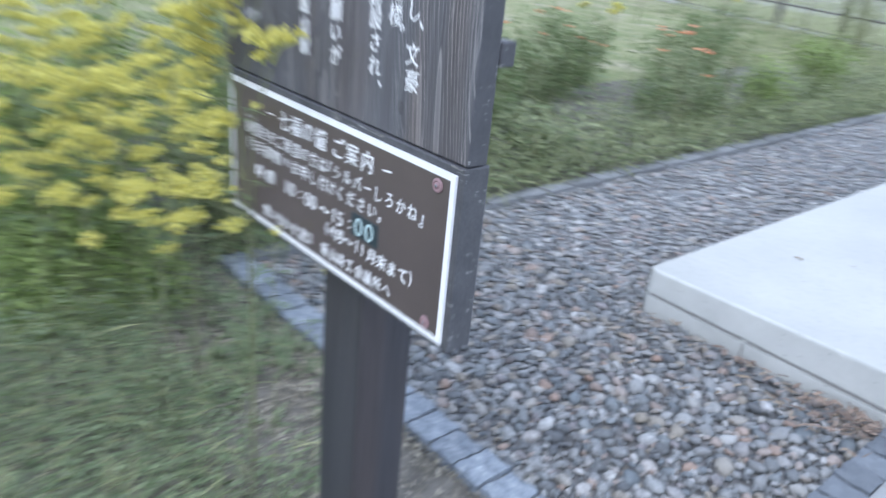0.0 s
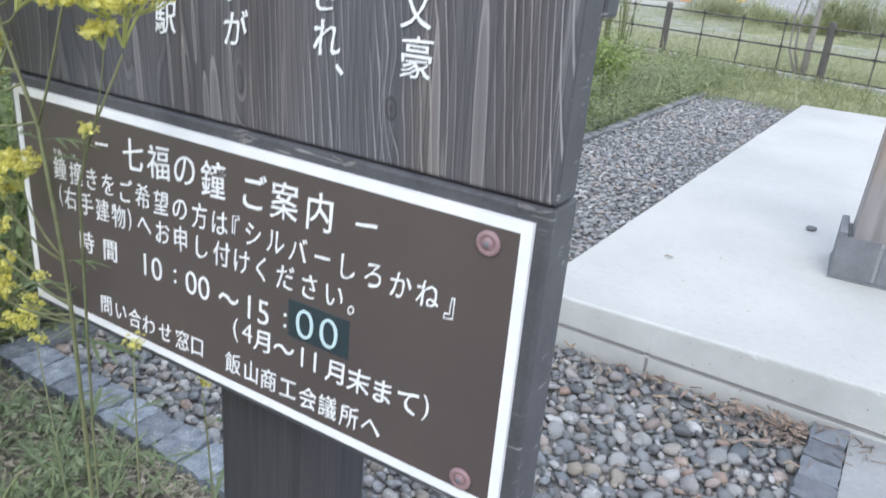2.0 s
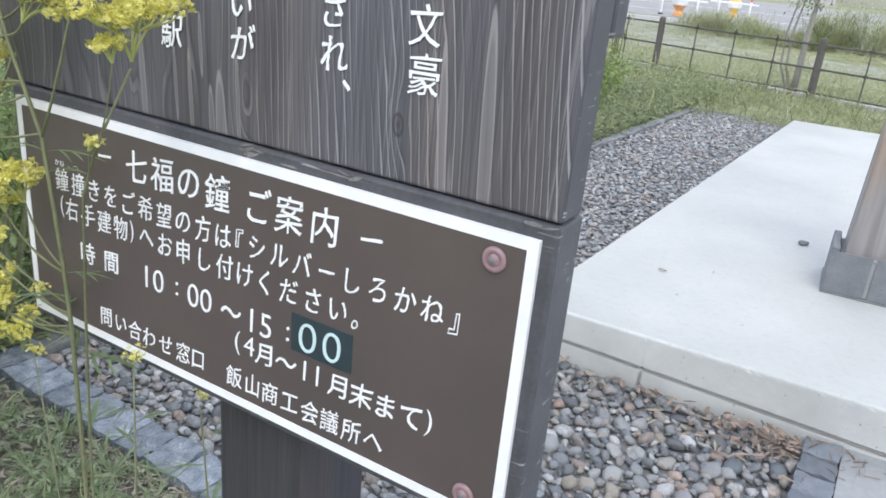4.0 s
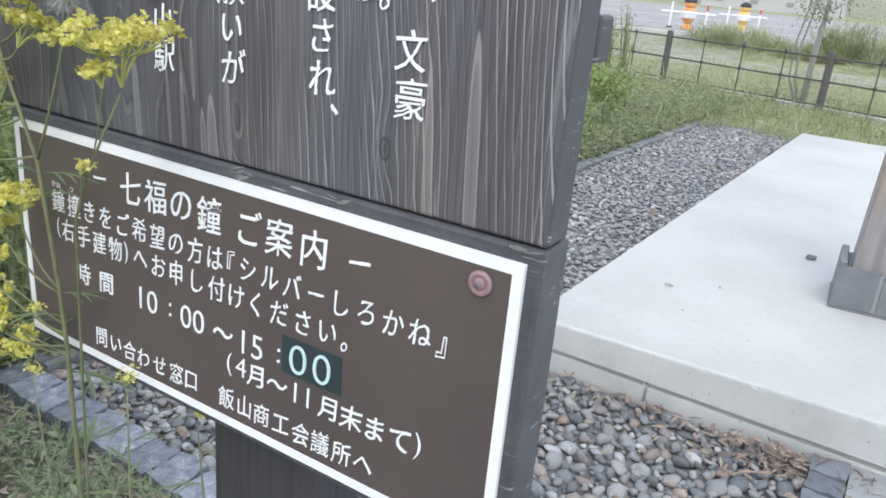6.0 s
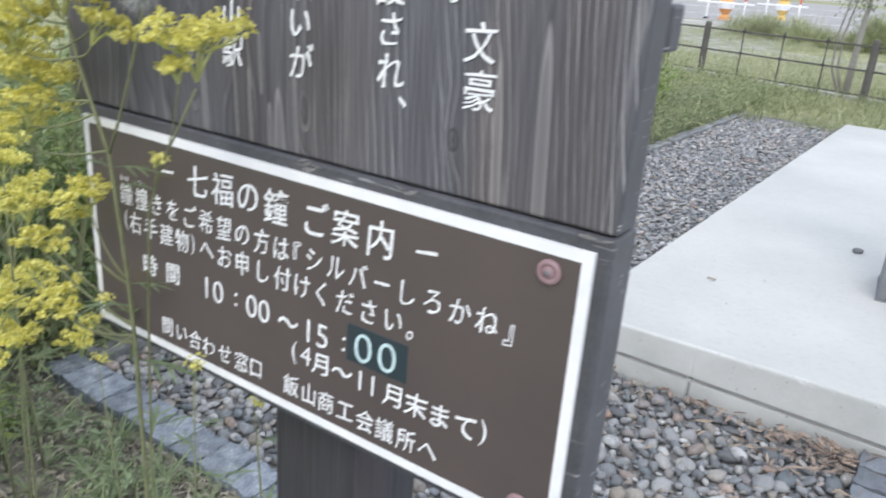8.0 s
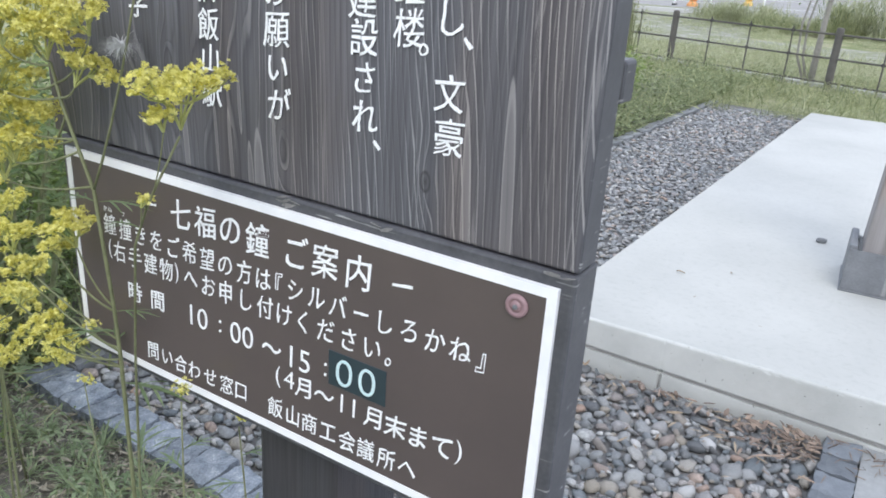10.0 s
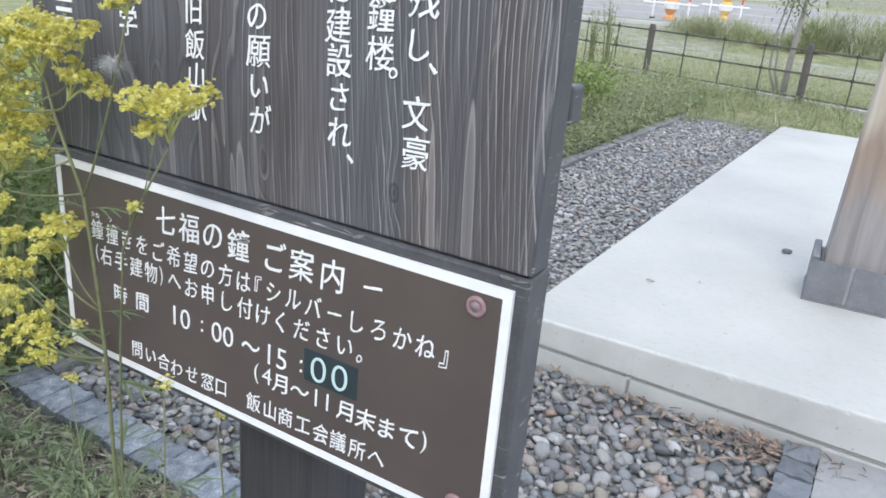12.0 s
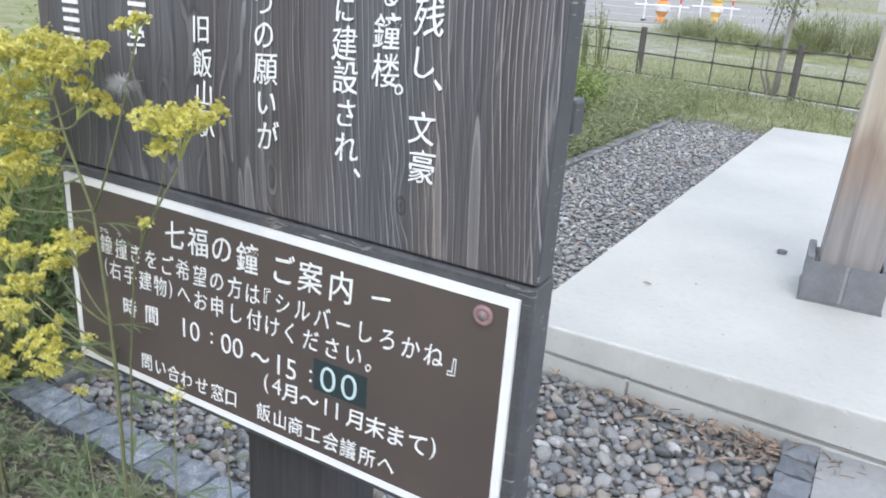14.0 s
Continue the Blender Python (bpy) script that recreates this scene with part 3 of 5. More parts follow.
def scatter(name, shapes, places, material, smooth=True):
    """Joins many small shapes: places are (x, y, z, size, yaw, tilt, roll)."""
    vs, fs, base = [], [], 0
    for i, (x, y, z, s, a, b, c) in enumerate(places):
        sv, sf = shapes[i % len(shapes)]
        rot = np.array(Euler((b, c, a)).to_matrix())
        vs.append(sv @ rot.T * s + (x, y, z))
        fs.append(sf + base)
        base += len(sv)
    return mesh_from(name, np.concatenate(vs), np.concatenate(fs), material, smooth)


def in_bed(x, y):
    if not (left_x(y) + 0.02 < x < 0.485 and 0.62 < y < 7.6):
        return False
    return not (x > slab_left(y) - 0.012 and y > slab_front(x) - 0.03)


# small stone and leaves on the platform
rock = new("loose_stone", scatter("loose_stone", pebble_shapes(1, 2, 5), [(0, 0, 0.009, 0.05, 0.3, 0, 0)], EDGE_GREY))
rock.matrix_basis = pose(0.262, 3.10, TOP)
tagged(rock, "small grey stone lying on the concrete platform", "stone")


def curled_leaf(length, width, seed):
    rnd = random.Random(seed)
    vs, fs = [], []
    for i in range(6):
        u = i / 5
        w = width * math.sin(math.pi * (0.08 + 0.9 * u)) * 0.5
        z = 0.004 + length * 0.12 * math.sin(u * 3 + rnd.random())
        for s in (-1, 0, 1):
            vs.append((length * (u - 0.5), s * w, z + abs(s) * width * 0.25))
    for i in range(5):
        for k in range(2):
            a = i * 3 + k
            fs.append((a, a + 1, a + 4, a + 3))
    return np.array(vs), np.array(fs)


for x, y, a, s in ((-0.129, 2.30, 20, 0.032), (0.03, 2.43, 100, 0.02), (-0.02, 2.10, 50, 0.012), (0.22, 2.0, 200, 0.010)):
    vs, fs = curled_leaf(s, s * 0.4, int(x * 1000) + 500)
    lf = new("fallen_leaf", mesh_from("fallen_leaf", vs, fs, DRYLEAF))
    lf.matrix_basis = pose(x, y, TOP, 0, 0, a)
    tagged(lf, "small dry brown leaf fallen on the concrete", "leaf", "fallen leaves on the platform")


# ---- the sign ----
signpost = thing("signpost", "dark burnt-cedar notice board on a square wooden post", "sign")
part("post", box(-0.060, 0.058, 0.047, 0.160, -0.12, 1.75, 0.006), WOOD_POST, signpost, "square dark-stained post with a worn knot")
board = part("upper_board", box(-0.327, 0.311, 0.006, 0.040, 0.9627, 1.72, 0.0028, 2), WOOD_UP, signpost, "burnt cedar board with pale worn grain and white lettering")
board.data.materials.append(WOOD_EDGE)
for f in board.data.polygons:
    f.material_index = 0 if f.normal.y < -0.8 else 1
lower = part("lower_board", box(-0.312, 0.311, 0.003, 0.046, 0.698, 0.9615, 0.003), WOOD_LOW, signpost, "dark backing board with worn pale edges")
part("cross_batten", box(-0.335, 0.3115, 0.041, 0.066, 1.082, 1.113, 0.003), WOOD_EDGE, signpost, "dark cross batten behind the board")


def frame_ring(x0, x1, z0, z1, w, y0, y1):
    """A mitred flat frame with thickness."""
    bm = bmesh.new()
    o = [(x0, z0), (x1, z0), (x1, z1), (x0, z1)]
    i = [(x0 + w, z0 + w), (x1 - w, z0 + w), (x1 - w, z1 - w), (x0 + w, z1 - w)]
    fo = [bm.verts.new((x, y0, z)) for x, z in o]
    fi = [bm.verts.new((x, y0, z)) for x, z in i]
    bo = [bm.verts.new((x, y1, z)) for x, z in o]
    bi = [bm.verts.new((x, y1, z)) for x, z in i]
    for k in range(4):
        n = (k + 1) % 4
        bm.faces.new((fo[k], fo[n], fi[n], fi[k]))
        bm.faces.new((bo[n], bo[k], bi[k], bi[n]))
        bm.faces.new((fo[n], fo[k], bo[k], bo[n]))
        bm.faces.new((fi[k], fi[n], bi[n], bi[k]))
    return bm


plaque = thing("notice_plaque", "brown notice plaque with a white border and white lettering", "plaque")
plate = part("plate", box(-0.2925, 0.2925, -0.0005, 0.0030, 0.7155, 0.9425, 0.0004, 1), BROWN, plaque)
part("border", frame_ring(-0.300, 0.300, 0.708, 0.950, 0.0085, -0.0012, 0.0030), WHITE, plaque, "white painted border")
for x, z in ((0.268, 0.928), (0.266, 0.727)):
    cap = part("screw_cap", lathe([(0.0097, 0), (0.0097, 0.0012), (0.0085, 0.0026), (0.0062, 0.0028), (0.0055, 0.0018), (0.0044, 0.0018), (0.0040, 0.0034), (0.0012, 0.0036)], 28), PINK, plaque, "faded pink screw cap", True, pose(x, -0.0006, z, 90))
    part("screw_head", lathe([(0.0022, 0), (0.0020, 0.0008), (0.0006, 0.0010)], 12), SHOE, cap, "", True, pose(0, 0, 0.0034))
sticker = part("sticker", box(0.083, 0.1495, -0.0012, -0.0004, 0.7905, 0.8270, 0.0003, 1), TEAL, plaque, "dark teal patch stuck over the closing time")


def glyphs(items, y, material, parent, label="", bold=0.006, name="character", wide=1.0, brush=0.028, rise=0.08):
    """Characters, each one part: items are (text, x, z, height), centred on their place; the strokes swell, taper and rise to the right as a brush's do."""
    for k, (text, x, z, h) in enumerate(items):
        cu = bpy.data.curves.new("glyph", "FONT")
        cu.body, cu.size, cu.extrude, cu.resolution_u = text, 1.0, 0.012, 5
        digit = text.isascii()
        cu.offset = -0.016 + bold if digit else bold
        ob = bpy.data.objects.new("glyph", cu)
        scene.collection.objects.link(ob)
        me = bpy.data.meshes.new_from_object(ob.evaluated_get(bpy.context.evaluated_depsgraph_get()))
        co = np.array([p.co[:] for p in me.vertices])
        if not digit:
            for p in me.vertices:
                q = Vector((p.co.x * 10.0, p.co.y * 10.0, k * 7.3))
                slow = Vector((p.co.x * 2.6, p.co.y * 2.6, k * 3.1))
                p.co.x += brush * noise.noise(q) + brush * 1.1 * noise.noise(slow)
                p.co.y += brush * noise.noise(q + Vector((31, 5, 0))) + brush * 1.1 * noise.noise(slow + Vector((9, 17, 0)))
        lo, hi = co.min(0), co.max(0)
        cx, cz = (lo[0] + hi[0]) / 2, (lo[1] + hi[1]) / 2
        lean, up = (0.03, 0.0) if digit else (0.05, rise)
        me.transform(Matrix(((h * wide, h * lean, 0, x - h * wide * cx - h * lean * cz), (0, 0, -h, y), (h * up, h, 0, z - h * cz - h * up * cx), (0, 0, 0, 1))))
        me.materials.clear()
        me.materials.append(material)
        me.name = name
        bpy.data.objects.remove(ob)
        bpy.data.curves.remove(cu)
        part(name, me, material, parent, label)


def line(text, xs, z, h, dz=()):
    """Characters of one line at their places along it."""
    small = {"。": 0.92, "ー": 0.92}
    return [(c, x, z + (dz[i] if i < len(dz) else 0), h * small.get(c, 1.0)) for i, (c, x) in enumerate(zip(text, xs))]


YP = -0.0012
glyphs([("ー", -0.159, 0.9135, 0.026)] + line("七福の鐘ご案内", (-0.1124, -0.0769, -0.0415, -0.0052, 0.0447, 0.078, 0.1158), 0.9130, 0.0355) + [("ー", 0.1622, 0.9139, 0.029)], YP, LETTER, plate, bold=0.002, wide=0.90, brush=0.022)
glyphs([("か", -0.237, 0.8915, 0.0075), ("ね", -0.229, 0.8915, 0.0075), ("つ", -0.207, 0.8915, 0.0075)], YP, LETTER, plate, bold=0.0)
glyphs(line("鐘撞きをご希望の方は", (-0.2315, -0.2049, -0.1794, -0.1538, -0.1266, -0.1026, -0.0763, -0.0506, -0.0244, 0.0015), 0.8742, 0.0262)
       + [("『", 0.0214, 0.8775, 0.0262)] + line("シルバーしろかね", (0.0423, 0.0681, 0.0935, 0.1195, 0.1462, 0.1711, 0.1976, 0.2224), 0.8744, 0.0256)
       + [("』", 0.2417, 0.8694, 0.0262)], YP, LETTER, plate, bold=0.0, wide=0.86)
glyphs(line("(右手建物)へお申し付けください", (-0.2346, -0.2187, -0.1923, -0.1658, -0.1409, -0.1242, -0.1028, -0.0761, -0.0512, -0.0229, 0.0026, 0.0279, 0.0510, 0.0794, 0.1063, 0.1330), 0.8447, 0.0262)
       + [("。", 0.1506, 0.8375, 0.0255)], YP, LETTER, plate, bold=0.0, wide=0.86)
glyphs([("時", -0.1972, 0.802, 0.0255), ("間", -0.1591, 0.8027, 0.0255), ("10", -0.0936, 0.8033, 0.0345), (":", -0.0616, 0.8036, 0.031), ("00", -0.0307, 0.8035, 0.0345),
        ("～", 0.0103, 0.8029, 0.028), ("15", 0.0475, 0.8028, 0.0345), (":", 0.0795, 0.8042, 0.031)], YP, LETTER, plate, bold=0.006)
glyphs([("0", 0.1022, 0.8080, 0.041), ("0", 0.1287, 0.8084, 0.041)], -0.0016, CYAN, sticker, "pale cyan digit", bold=0.002, wide=1.12)
glyphs([("(", 0.0187, 0.7745, 0.027), ("4", 0.0333, 0.7762, 0.0290), ("月", 0.0514, 0.7735, 0.0245), ("～", 0.0783, 0.7752, 0.026), ("11", 0.1071, 0.7754, 0.0290), ("月", 0.1358, 0.7739, 0.0245)]
       + line("末まて", (0.1616, 0.1866, 0.2114), 0.7748, 0.0255) + [(")", 0.2287, 0.7766, 0.027)], YP, LETTER, plate, bold=0.006)
glyphs(line("問い合わせ窓口", (-0.1735, -0.1497, -0.1277, -0.1059, -0.0811, -0.0559, -0.0347), 0.7363, 0.0240), YP, LETTER, plate, bold=0.0, wide=0.88)
glyphs(line("飯山商工会議所へ", (0.0138, 0.0376, 0.0592, 0.0833, 0.1069, 0.1294, 0.1531, 0.1766), 0.7365, 0.0245), YP, LETTER, plate, bold=0.0, wide=0.88)

YB = 0.0050
for items in (
    [("を", 0.1924, 1.2058, 0.0281), ("残", 0.1914, 1.1675, 0.0328), ("し", 0.1894, 1.1312, 0.0296), ("、", 0.2035, 1.1150, 0.0312), ("文", 0.1904, 1.0775, 0.0305), ("豪", 0.1923, 1.0438, 0.0312)],
    [("る", 0.1521, 1.1833, 0.0265), ("鐘", 0.1511, 1.1528, 0.0312), ("楼", 0.1511, 1.1204, 0.0312), ("。", 0.1655, 1.1065, 0.0296)],
    [("に", 0.1069, 1.1666, 0.0265), ("建", 0.1069, 1.1381, 0.0312), ("設", 0.1089, 1.1096, 0.0312), ("さ", 0.1105, 1.0785, 0.0290), ("れ", 0.1120, 1.0478, 0.0305), ("、", 0.1245, 1.0255, 0.0312)],
    [("つ", 0.0137, 1.1636, 0.0265), ("の", 0.0137, 1.1361, 0.0296), ("願", 0.0156, 1.1057, 0.0328), ("い", 0.0166, 1.0743, 0.0296), ("が", 0.0176, 1.0438, 0.0312)],
    [("旧", -0.0678, 1.1342, 0.0289), ("飯", -0.0678, 1.1027, 0.0304), ("山", -0.0668, 1.0723, 0.0289), ("駅", -0.0659, 1.0419, 0.0304)],
    [("学", -0.1640, 1.1147, 0.0325)],
):
    glyphs([(c, x + 0.0015, z, h) for c, x, z, h in items], YB, LETTER, board, bold=0.002, wide=0.92, rise=0.06)
# writing that cannot be read: plain strokes of its size
for x, z, n in ((-0.2664, 1.136, 3), (-0.2676, 1.1065, 3), (-0.158, 1.146, 2)):
    bm = bmesh.new()
    for k in range(n):
        dz = (k - (n - 1) / 2) * 0.0095
        box(x - 0.013, x + 0.013, YB - 0.0003, YB + 0.0012, z + dz - 0.0022, z + dz + 0.0022, 0, bm=bm)
    part("lettering_bar", bm, LETTER, board)


# grime and chips along the platform's rim
rnd = random.Random(19)
specks = []
for k in range(110):
    x = rnd.choice((-0.25, -0.02, 0.05, 0.22, 0.55)) + rnd.gauss(0, 0.09)
    specks.append((x, slab_front(x) + 0.004 + abs(rnd.gauss(0, 0.007)), TOP - 0.0015 + rnd.uniform(-0.002, 0.001), rnd.uniform(0.002, 0.0065), rnd.uniform(0, 6), 0.5, 0))
grime = new("rim_grime", scatter("rim_grime", pebble_shapes(4, 1, 9), specks, GROOVE))
grime.parent = platform
tagged(grime, "dark grime and chips along the rim", kind="stuff")


# ---- stone edging ----
def edging(name, label, start, end, width, pitch, z, material, seed, mortar=PATHMAT, rough=1.0):
    """A line of rough setts, each its own block on shared meshes."""
    rnd = random.Random(seed)
    t = thing(name, label, "edging", kind="structure")
    d = Vector((end[0] - start[0], end[1] - start[1], 0))
    length, ang = d.length, math.degrees(math.atan2(d.y, d.x))
    metas = []
    for k in range(6):
        # a cleft top: a small grid, uneven and broken off along the rim
        cells, grid, o = 5, {}, rnd.uniform(0, 50)
        bm = bmesh.new()
        slope = rnd.uniform(-0.03, 0.03), rnd.uniform(-0.05, 0.05)
        for i in range(cells + 1):
            for j in range(cells + 1):
                x, y = (i / cells - 0.5) * (pitch - 0.005), (j / cells - 0.5) * width
                rim = i in (0, cells) or j in (0, cells)
                zz = 0.0075 * noise.noise(Vector((x * 28 + o, y * 28, o))) + 0.004 * noise.noise(Vector((x * 75, y * 75 + o, 0)))
                zz = zz * rough + slope[0] * x + slope[1] * y
                if rim:
                    zz -= rnd.uniform(0.001, 0.007)
                    x, y = x + rnd.uniform(-0.0035, 0.0025), y + rnd.uniform(-0.004, 0.004)
                grid[i, j] = bm.verts.new((x, y, zz))
        for i in range(cells):
            for j in range(cells):
                bm.faces.new((grid[i, j], grid[i + 1, j], grid[i + 1, j + 1], grid[i, j + 1]))
        loop = [grid[i, 0] for i in range(cells)] + [grid[cells, j] for j in range(cells)] + [grid[i, cells] for i in range(cells, 0, -1)] + [grid[0, j] for j in range(cells, 0, -1)]
        low = [bm.verts.new((p.co.x * 1.0 + rnd.uniform(-0.003, 0.003), p.co.y + rnd.uniform(-0.003, 0.003), -0.09)) for p in loop]
        for i in range(len(loop)):
            q = (i + 1) % len(loop)
            bm.faces.new((loop[q], loop[i], low[i], low[q]))
        metas.append(done("sett", bm, material))
    n = int(length / pitch)
    part("mortar_bed", box(0, length, -width / 2 + 0.006, width / 2 - 0.006, -0.1, -0.016), mortar, t, at=pose(start[0], start[1], z, 0, 0, ang))
    for i in range(n):
        p = Vector((*start, 0)) + d * ((i + 0.5) / n)
        part("sett", metas[i % 6], material, t, at=pose(p.x, p.y, z + rnd.uniform(-0.003, 0.003), rnd.uniform(-1.5, 1.5), rnd.uniform(-1.5, 1.5), ang + rnd.uniform(-1, 1) + 180 * rnd.choice((0, 1))))
    return t


edging("front_edging", "row of rough blue-grey stone setts edging the pebbles", (-1.52, 0.578), (0.58, 0.528), 0.112, 0.096, -0.024, EDGE, 3)
edging("left_edging", "line of grey stone setts along the weeds", (-1.50, 0.66), (-1.345, 7.80), 0.085, 0.20, -0.034, EDGE_GREY, 4)
edging("right_edging", "row of dark slate setts beside the paving", (0.535, 0.62), (0.535, 1.70), 0.094, 0.096, -0.026, DARKSTONE, 6, SOIL, 0.45)


# ---- fence ----
def fence(points):
    t = thing("fence", "low dark post-and-rail garden fence with thin uprights", "fence")
    for i, (x, y) in enumerate(points):
        part("fence_post", lathe([(0.048, -0.06), (0.046, 0.71), (0.040, 0.735), (0.012, 0.740)], 14), WOOD_FENCE, t, at=pose(x, y, -0.06), smooth=False)
    for (x0, y0), (x1, y1) in zip(points, points[1:]):
        a, b = Vector((x0, y0, -0.06)), Vector((x1, y1, -0.06))
        for k, h in enumerate((0.655, 0.365, 0.07)):
            mid = (a + b) / 2 + Vector((0, 0, h - 0.006))
            part("rail", tube([a + Vector((0, -0.01, h)), mid, b + Vector((0, -0.01, h))], [0.0125, 0.011, 0.0125], 8), WOOD_FENCE, t)
        for u in (0.25, 0.5, 0.75):
            p = a.lerp(b, u)
            part("upright", tube([p + Vector((0, -0.03, -0.02)), p + Vector((0.004, -0.03, 0.30)), p + Vector((0, -0.03, 0.71))], [0.0105, 0.010, 0.009], 7), WOOD_FENCE, t)
            for h in (0.655, 0.365):
                part("tie", lathe([(0.024, -0.014), (0.028, 0), (0.024, 0.014)], 8), BLACK, t, at=pose(p.x, p.y - 0.02, p.z + h, 90))


def fence_kerb(a, b):
    """A low concrete strip under the fence."""
    d = Vector((b[0] - a[0], b[1] - a[1], 0))
    ob = part("fence_kerb", box(0, d.length, -0.07, 0.07, -0.03, 0.045, 0.008), KERBMAT, at=pose(a[0], a[1], -0.07, 0, 0, math.degrees(math.atan2(d.y, d.x))))
    tagged(ob, "low pale concrete kerb under the fence", "kerb", kind="structure")


fdir = Vector((2.25, -0.73))
fence_kerb((-2.82 - 4 * fdir.x, 11.20 - 4 * fdir.y), (-2.82 + 5 * fdir.x, 11.20 + 5 * fdir.y))
fence([(-2.82 + fdir.x * k, 11.08 + fdir.y * k) for k in range(-4, 5)])

# ---- distance: pale lot, road, kerb, markings ----
def flat(name, pts, z, material, label, category):
    ob = new(name, mesh_from(name, [(x, y, z) for x, y in pts], [tuple(range(len(pts)))], material))
    return tagged(ob, label, category, kind="structure")


flat("gravel_lot", [(-16, 16.5), (-4.0, 14.8), (6, 15.4), (22, 18), (22, 20), (3, 18.2), (-3, 17.6), (-5, 27), (-7, 31), (-26, 31)], -0.069, LOT, "pale trodden gravel lot behind the fence", "gravel lot")
flat("gravel_lot", [(-4.5, 26), (10, 25), (30, 27), (40, 33.6), (-7, 31.3)], -0.0675, LOT, "pale rough ground beside the road", "gravel lot")
flat("road", [(-160, 33), (-8, 31.5), (40, 34), (140, 38), (160, 135), (-260, 150)], -0.071, ASPHALT, "light grey asphalt road with white lines", "road")
for k, (y0, w, x0, x1) in enumerate(((38, 0.25, -70, 20), (54, 0.5, -90, 30), (80, 0.5, -120, 60))):
    flat("road_line", [(x0, y0), (x1, y0 + 2), (x1, y0 + 2 + w), (x0, y0 + w)], -0.067, PAINT, "white painted line on the road", "road line")
kerb_pts = [(-20, 25.2), (-13, 25.4), (-9.5, 25.9), (-7.2, 27.2), (-6.0, 29.5), (-5.6, 32)]
bm = bmesh.new()
prev = None
for i, (x, y) in enumerate(kerb_pts):
    ring = [bm.verts.new((x, y + dy, z)) for dy, z in ((-0.12, -0.1), (-0.11, 0.05), (0.11, 0.06), (0.12, -0.1))]
    if prev:
        for k in range(3):
            bm.faces.new((prev[k], ring[k], ring[k + 1], prev[k + 1]))
    prev = ring
kerb = part("kerb", bm, KERBMAT)
tagged(kerb, "curved pale concrete kerb of the road", "kerb", kind="structure")


def barricade(x, y, turn, body, shade):
    t = thing("barricade", f"{shade} roadworks stand with white and red rails beside the road", "barricade", pose(x, y, -0.07, 0, 0, turn) @ Matrix.Scale(1.32, 4), "roadworks barricades")
    part("stand_body", lathe([(0.18, 0.0), (0.17, 0.08), (0.10, 0.16), (0.20, 0.30), (0.24, 0.46), (0.19, 0.60), (0.13, 0.66)], 16), body, t)
    part("stand_top", lathe([(0.10, 0.64), (0.18, 0.70), (0.20, 0.80), (0.17, 0.90), (0.06, 0.97)], 16), body, t)
    part("white_band", lathe([(0.222, 0.33), (0.246, 0.40), (0.248, 0.47), (0.226, 0.54)], 16), WHITE, t)
    part("stand_cap", lathe([(0.205, 0.80), (0.195, 0.88), (0.12, 0.96), (0.03, 0.985)], 16), BLACK, t)
    for s in (-1, 1):
        part("rail_post", tube([(s * 0.55, 0, 0.0), (s * 0.55, 0, 0.80)], [0.03, 0.03], 8), WHITE, t)
        if s > 0:
            part("red_band", tube([(s * 0.55, 0, 0.58), (s * 0.55, 0, 0.78)], [0.033, 0.033], 8), RED, t)
        part("foot", box(s * 0.55 - 0.05, s * 0.55 + 0.05, -0.25, 0.25, 0.0, 0.05, 0.01), BLACK, t)
    for h in (0.50,):
        part("bar", tube([(-0.85, -0.24, h), (0.85, -0.24, h)], [0.026, 0.026], 8), WHITE, t)


barricade(-8.65, 33.5, 8, ORANGE, "orange")
barricade(-7.75, 40.0, 5, YELLOW, "yellow")


def far_house(x, y, w, d, h, turn):
    t = thing("far_house", "low white building beyond the road", "building", pose(x, y, -0.08, 0, 0, turn))
    wall = part("wall", box(-w / 2, w / 2, -d / 2, d / 2, 0, h), KERBMAT, t)
    bm = bmesh.new()
    a = [bm.verts.new(p) for p in ((-w / 2 - .5, -d / 2 - .5, h), (w / 2 + .5, -d / 2 - .5, h), (w / 2 + .5, d / 2 + .5, h), (-w / 2 - .5, d / 2 + .5, h), (-w / 2, 0, h + 2), (w / 2, 0, h + 2))]
    for q in ((0, 1, 5, 4), (2, 3, 4, 5), (1, 2, 5), (3, 0, 4), (3, 2, 1, 0)):
        bm.faces.new([a[i] for i in q])
    part("roof", bm, SHOE, t)
    for k in range(4):
        cx = -w / 2 + w * (k + 0.5) / 4
        part("window", box(cx - 0.9, cx + 0.9, -d / 2 - 0.05, -d / 2 + 0.02, 1.4, 2.5, 0.02), ASPHALT, t)


far_house(-90, 215, 30, 12, 6.5, 18)
far_house(-38, 220, 34, 12, 7.0, 8)
far_house(12, 212, 36, 12, 6.0, -4)
far_house(60, 218, 34, 12, 7.0, -12)
bank = new("embankment", wavy_sheet("embankment", -200, 160, 0, 24, 0, 0.9, 6.0, LOT))
for p in bank.data.vertices:
    p.co.z += 9.0 * min(1, p.co.y / 12)
bank.matrix_basis = pose(0, 240, -0.6)
tagged(bank, "distant pale rough slope beyond the road", "embankment", kind="structure")


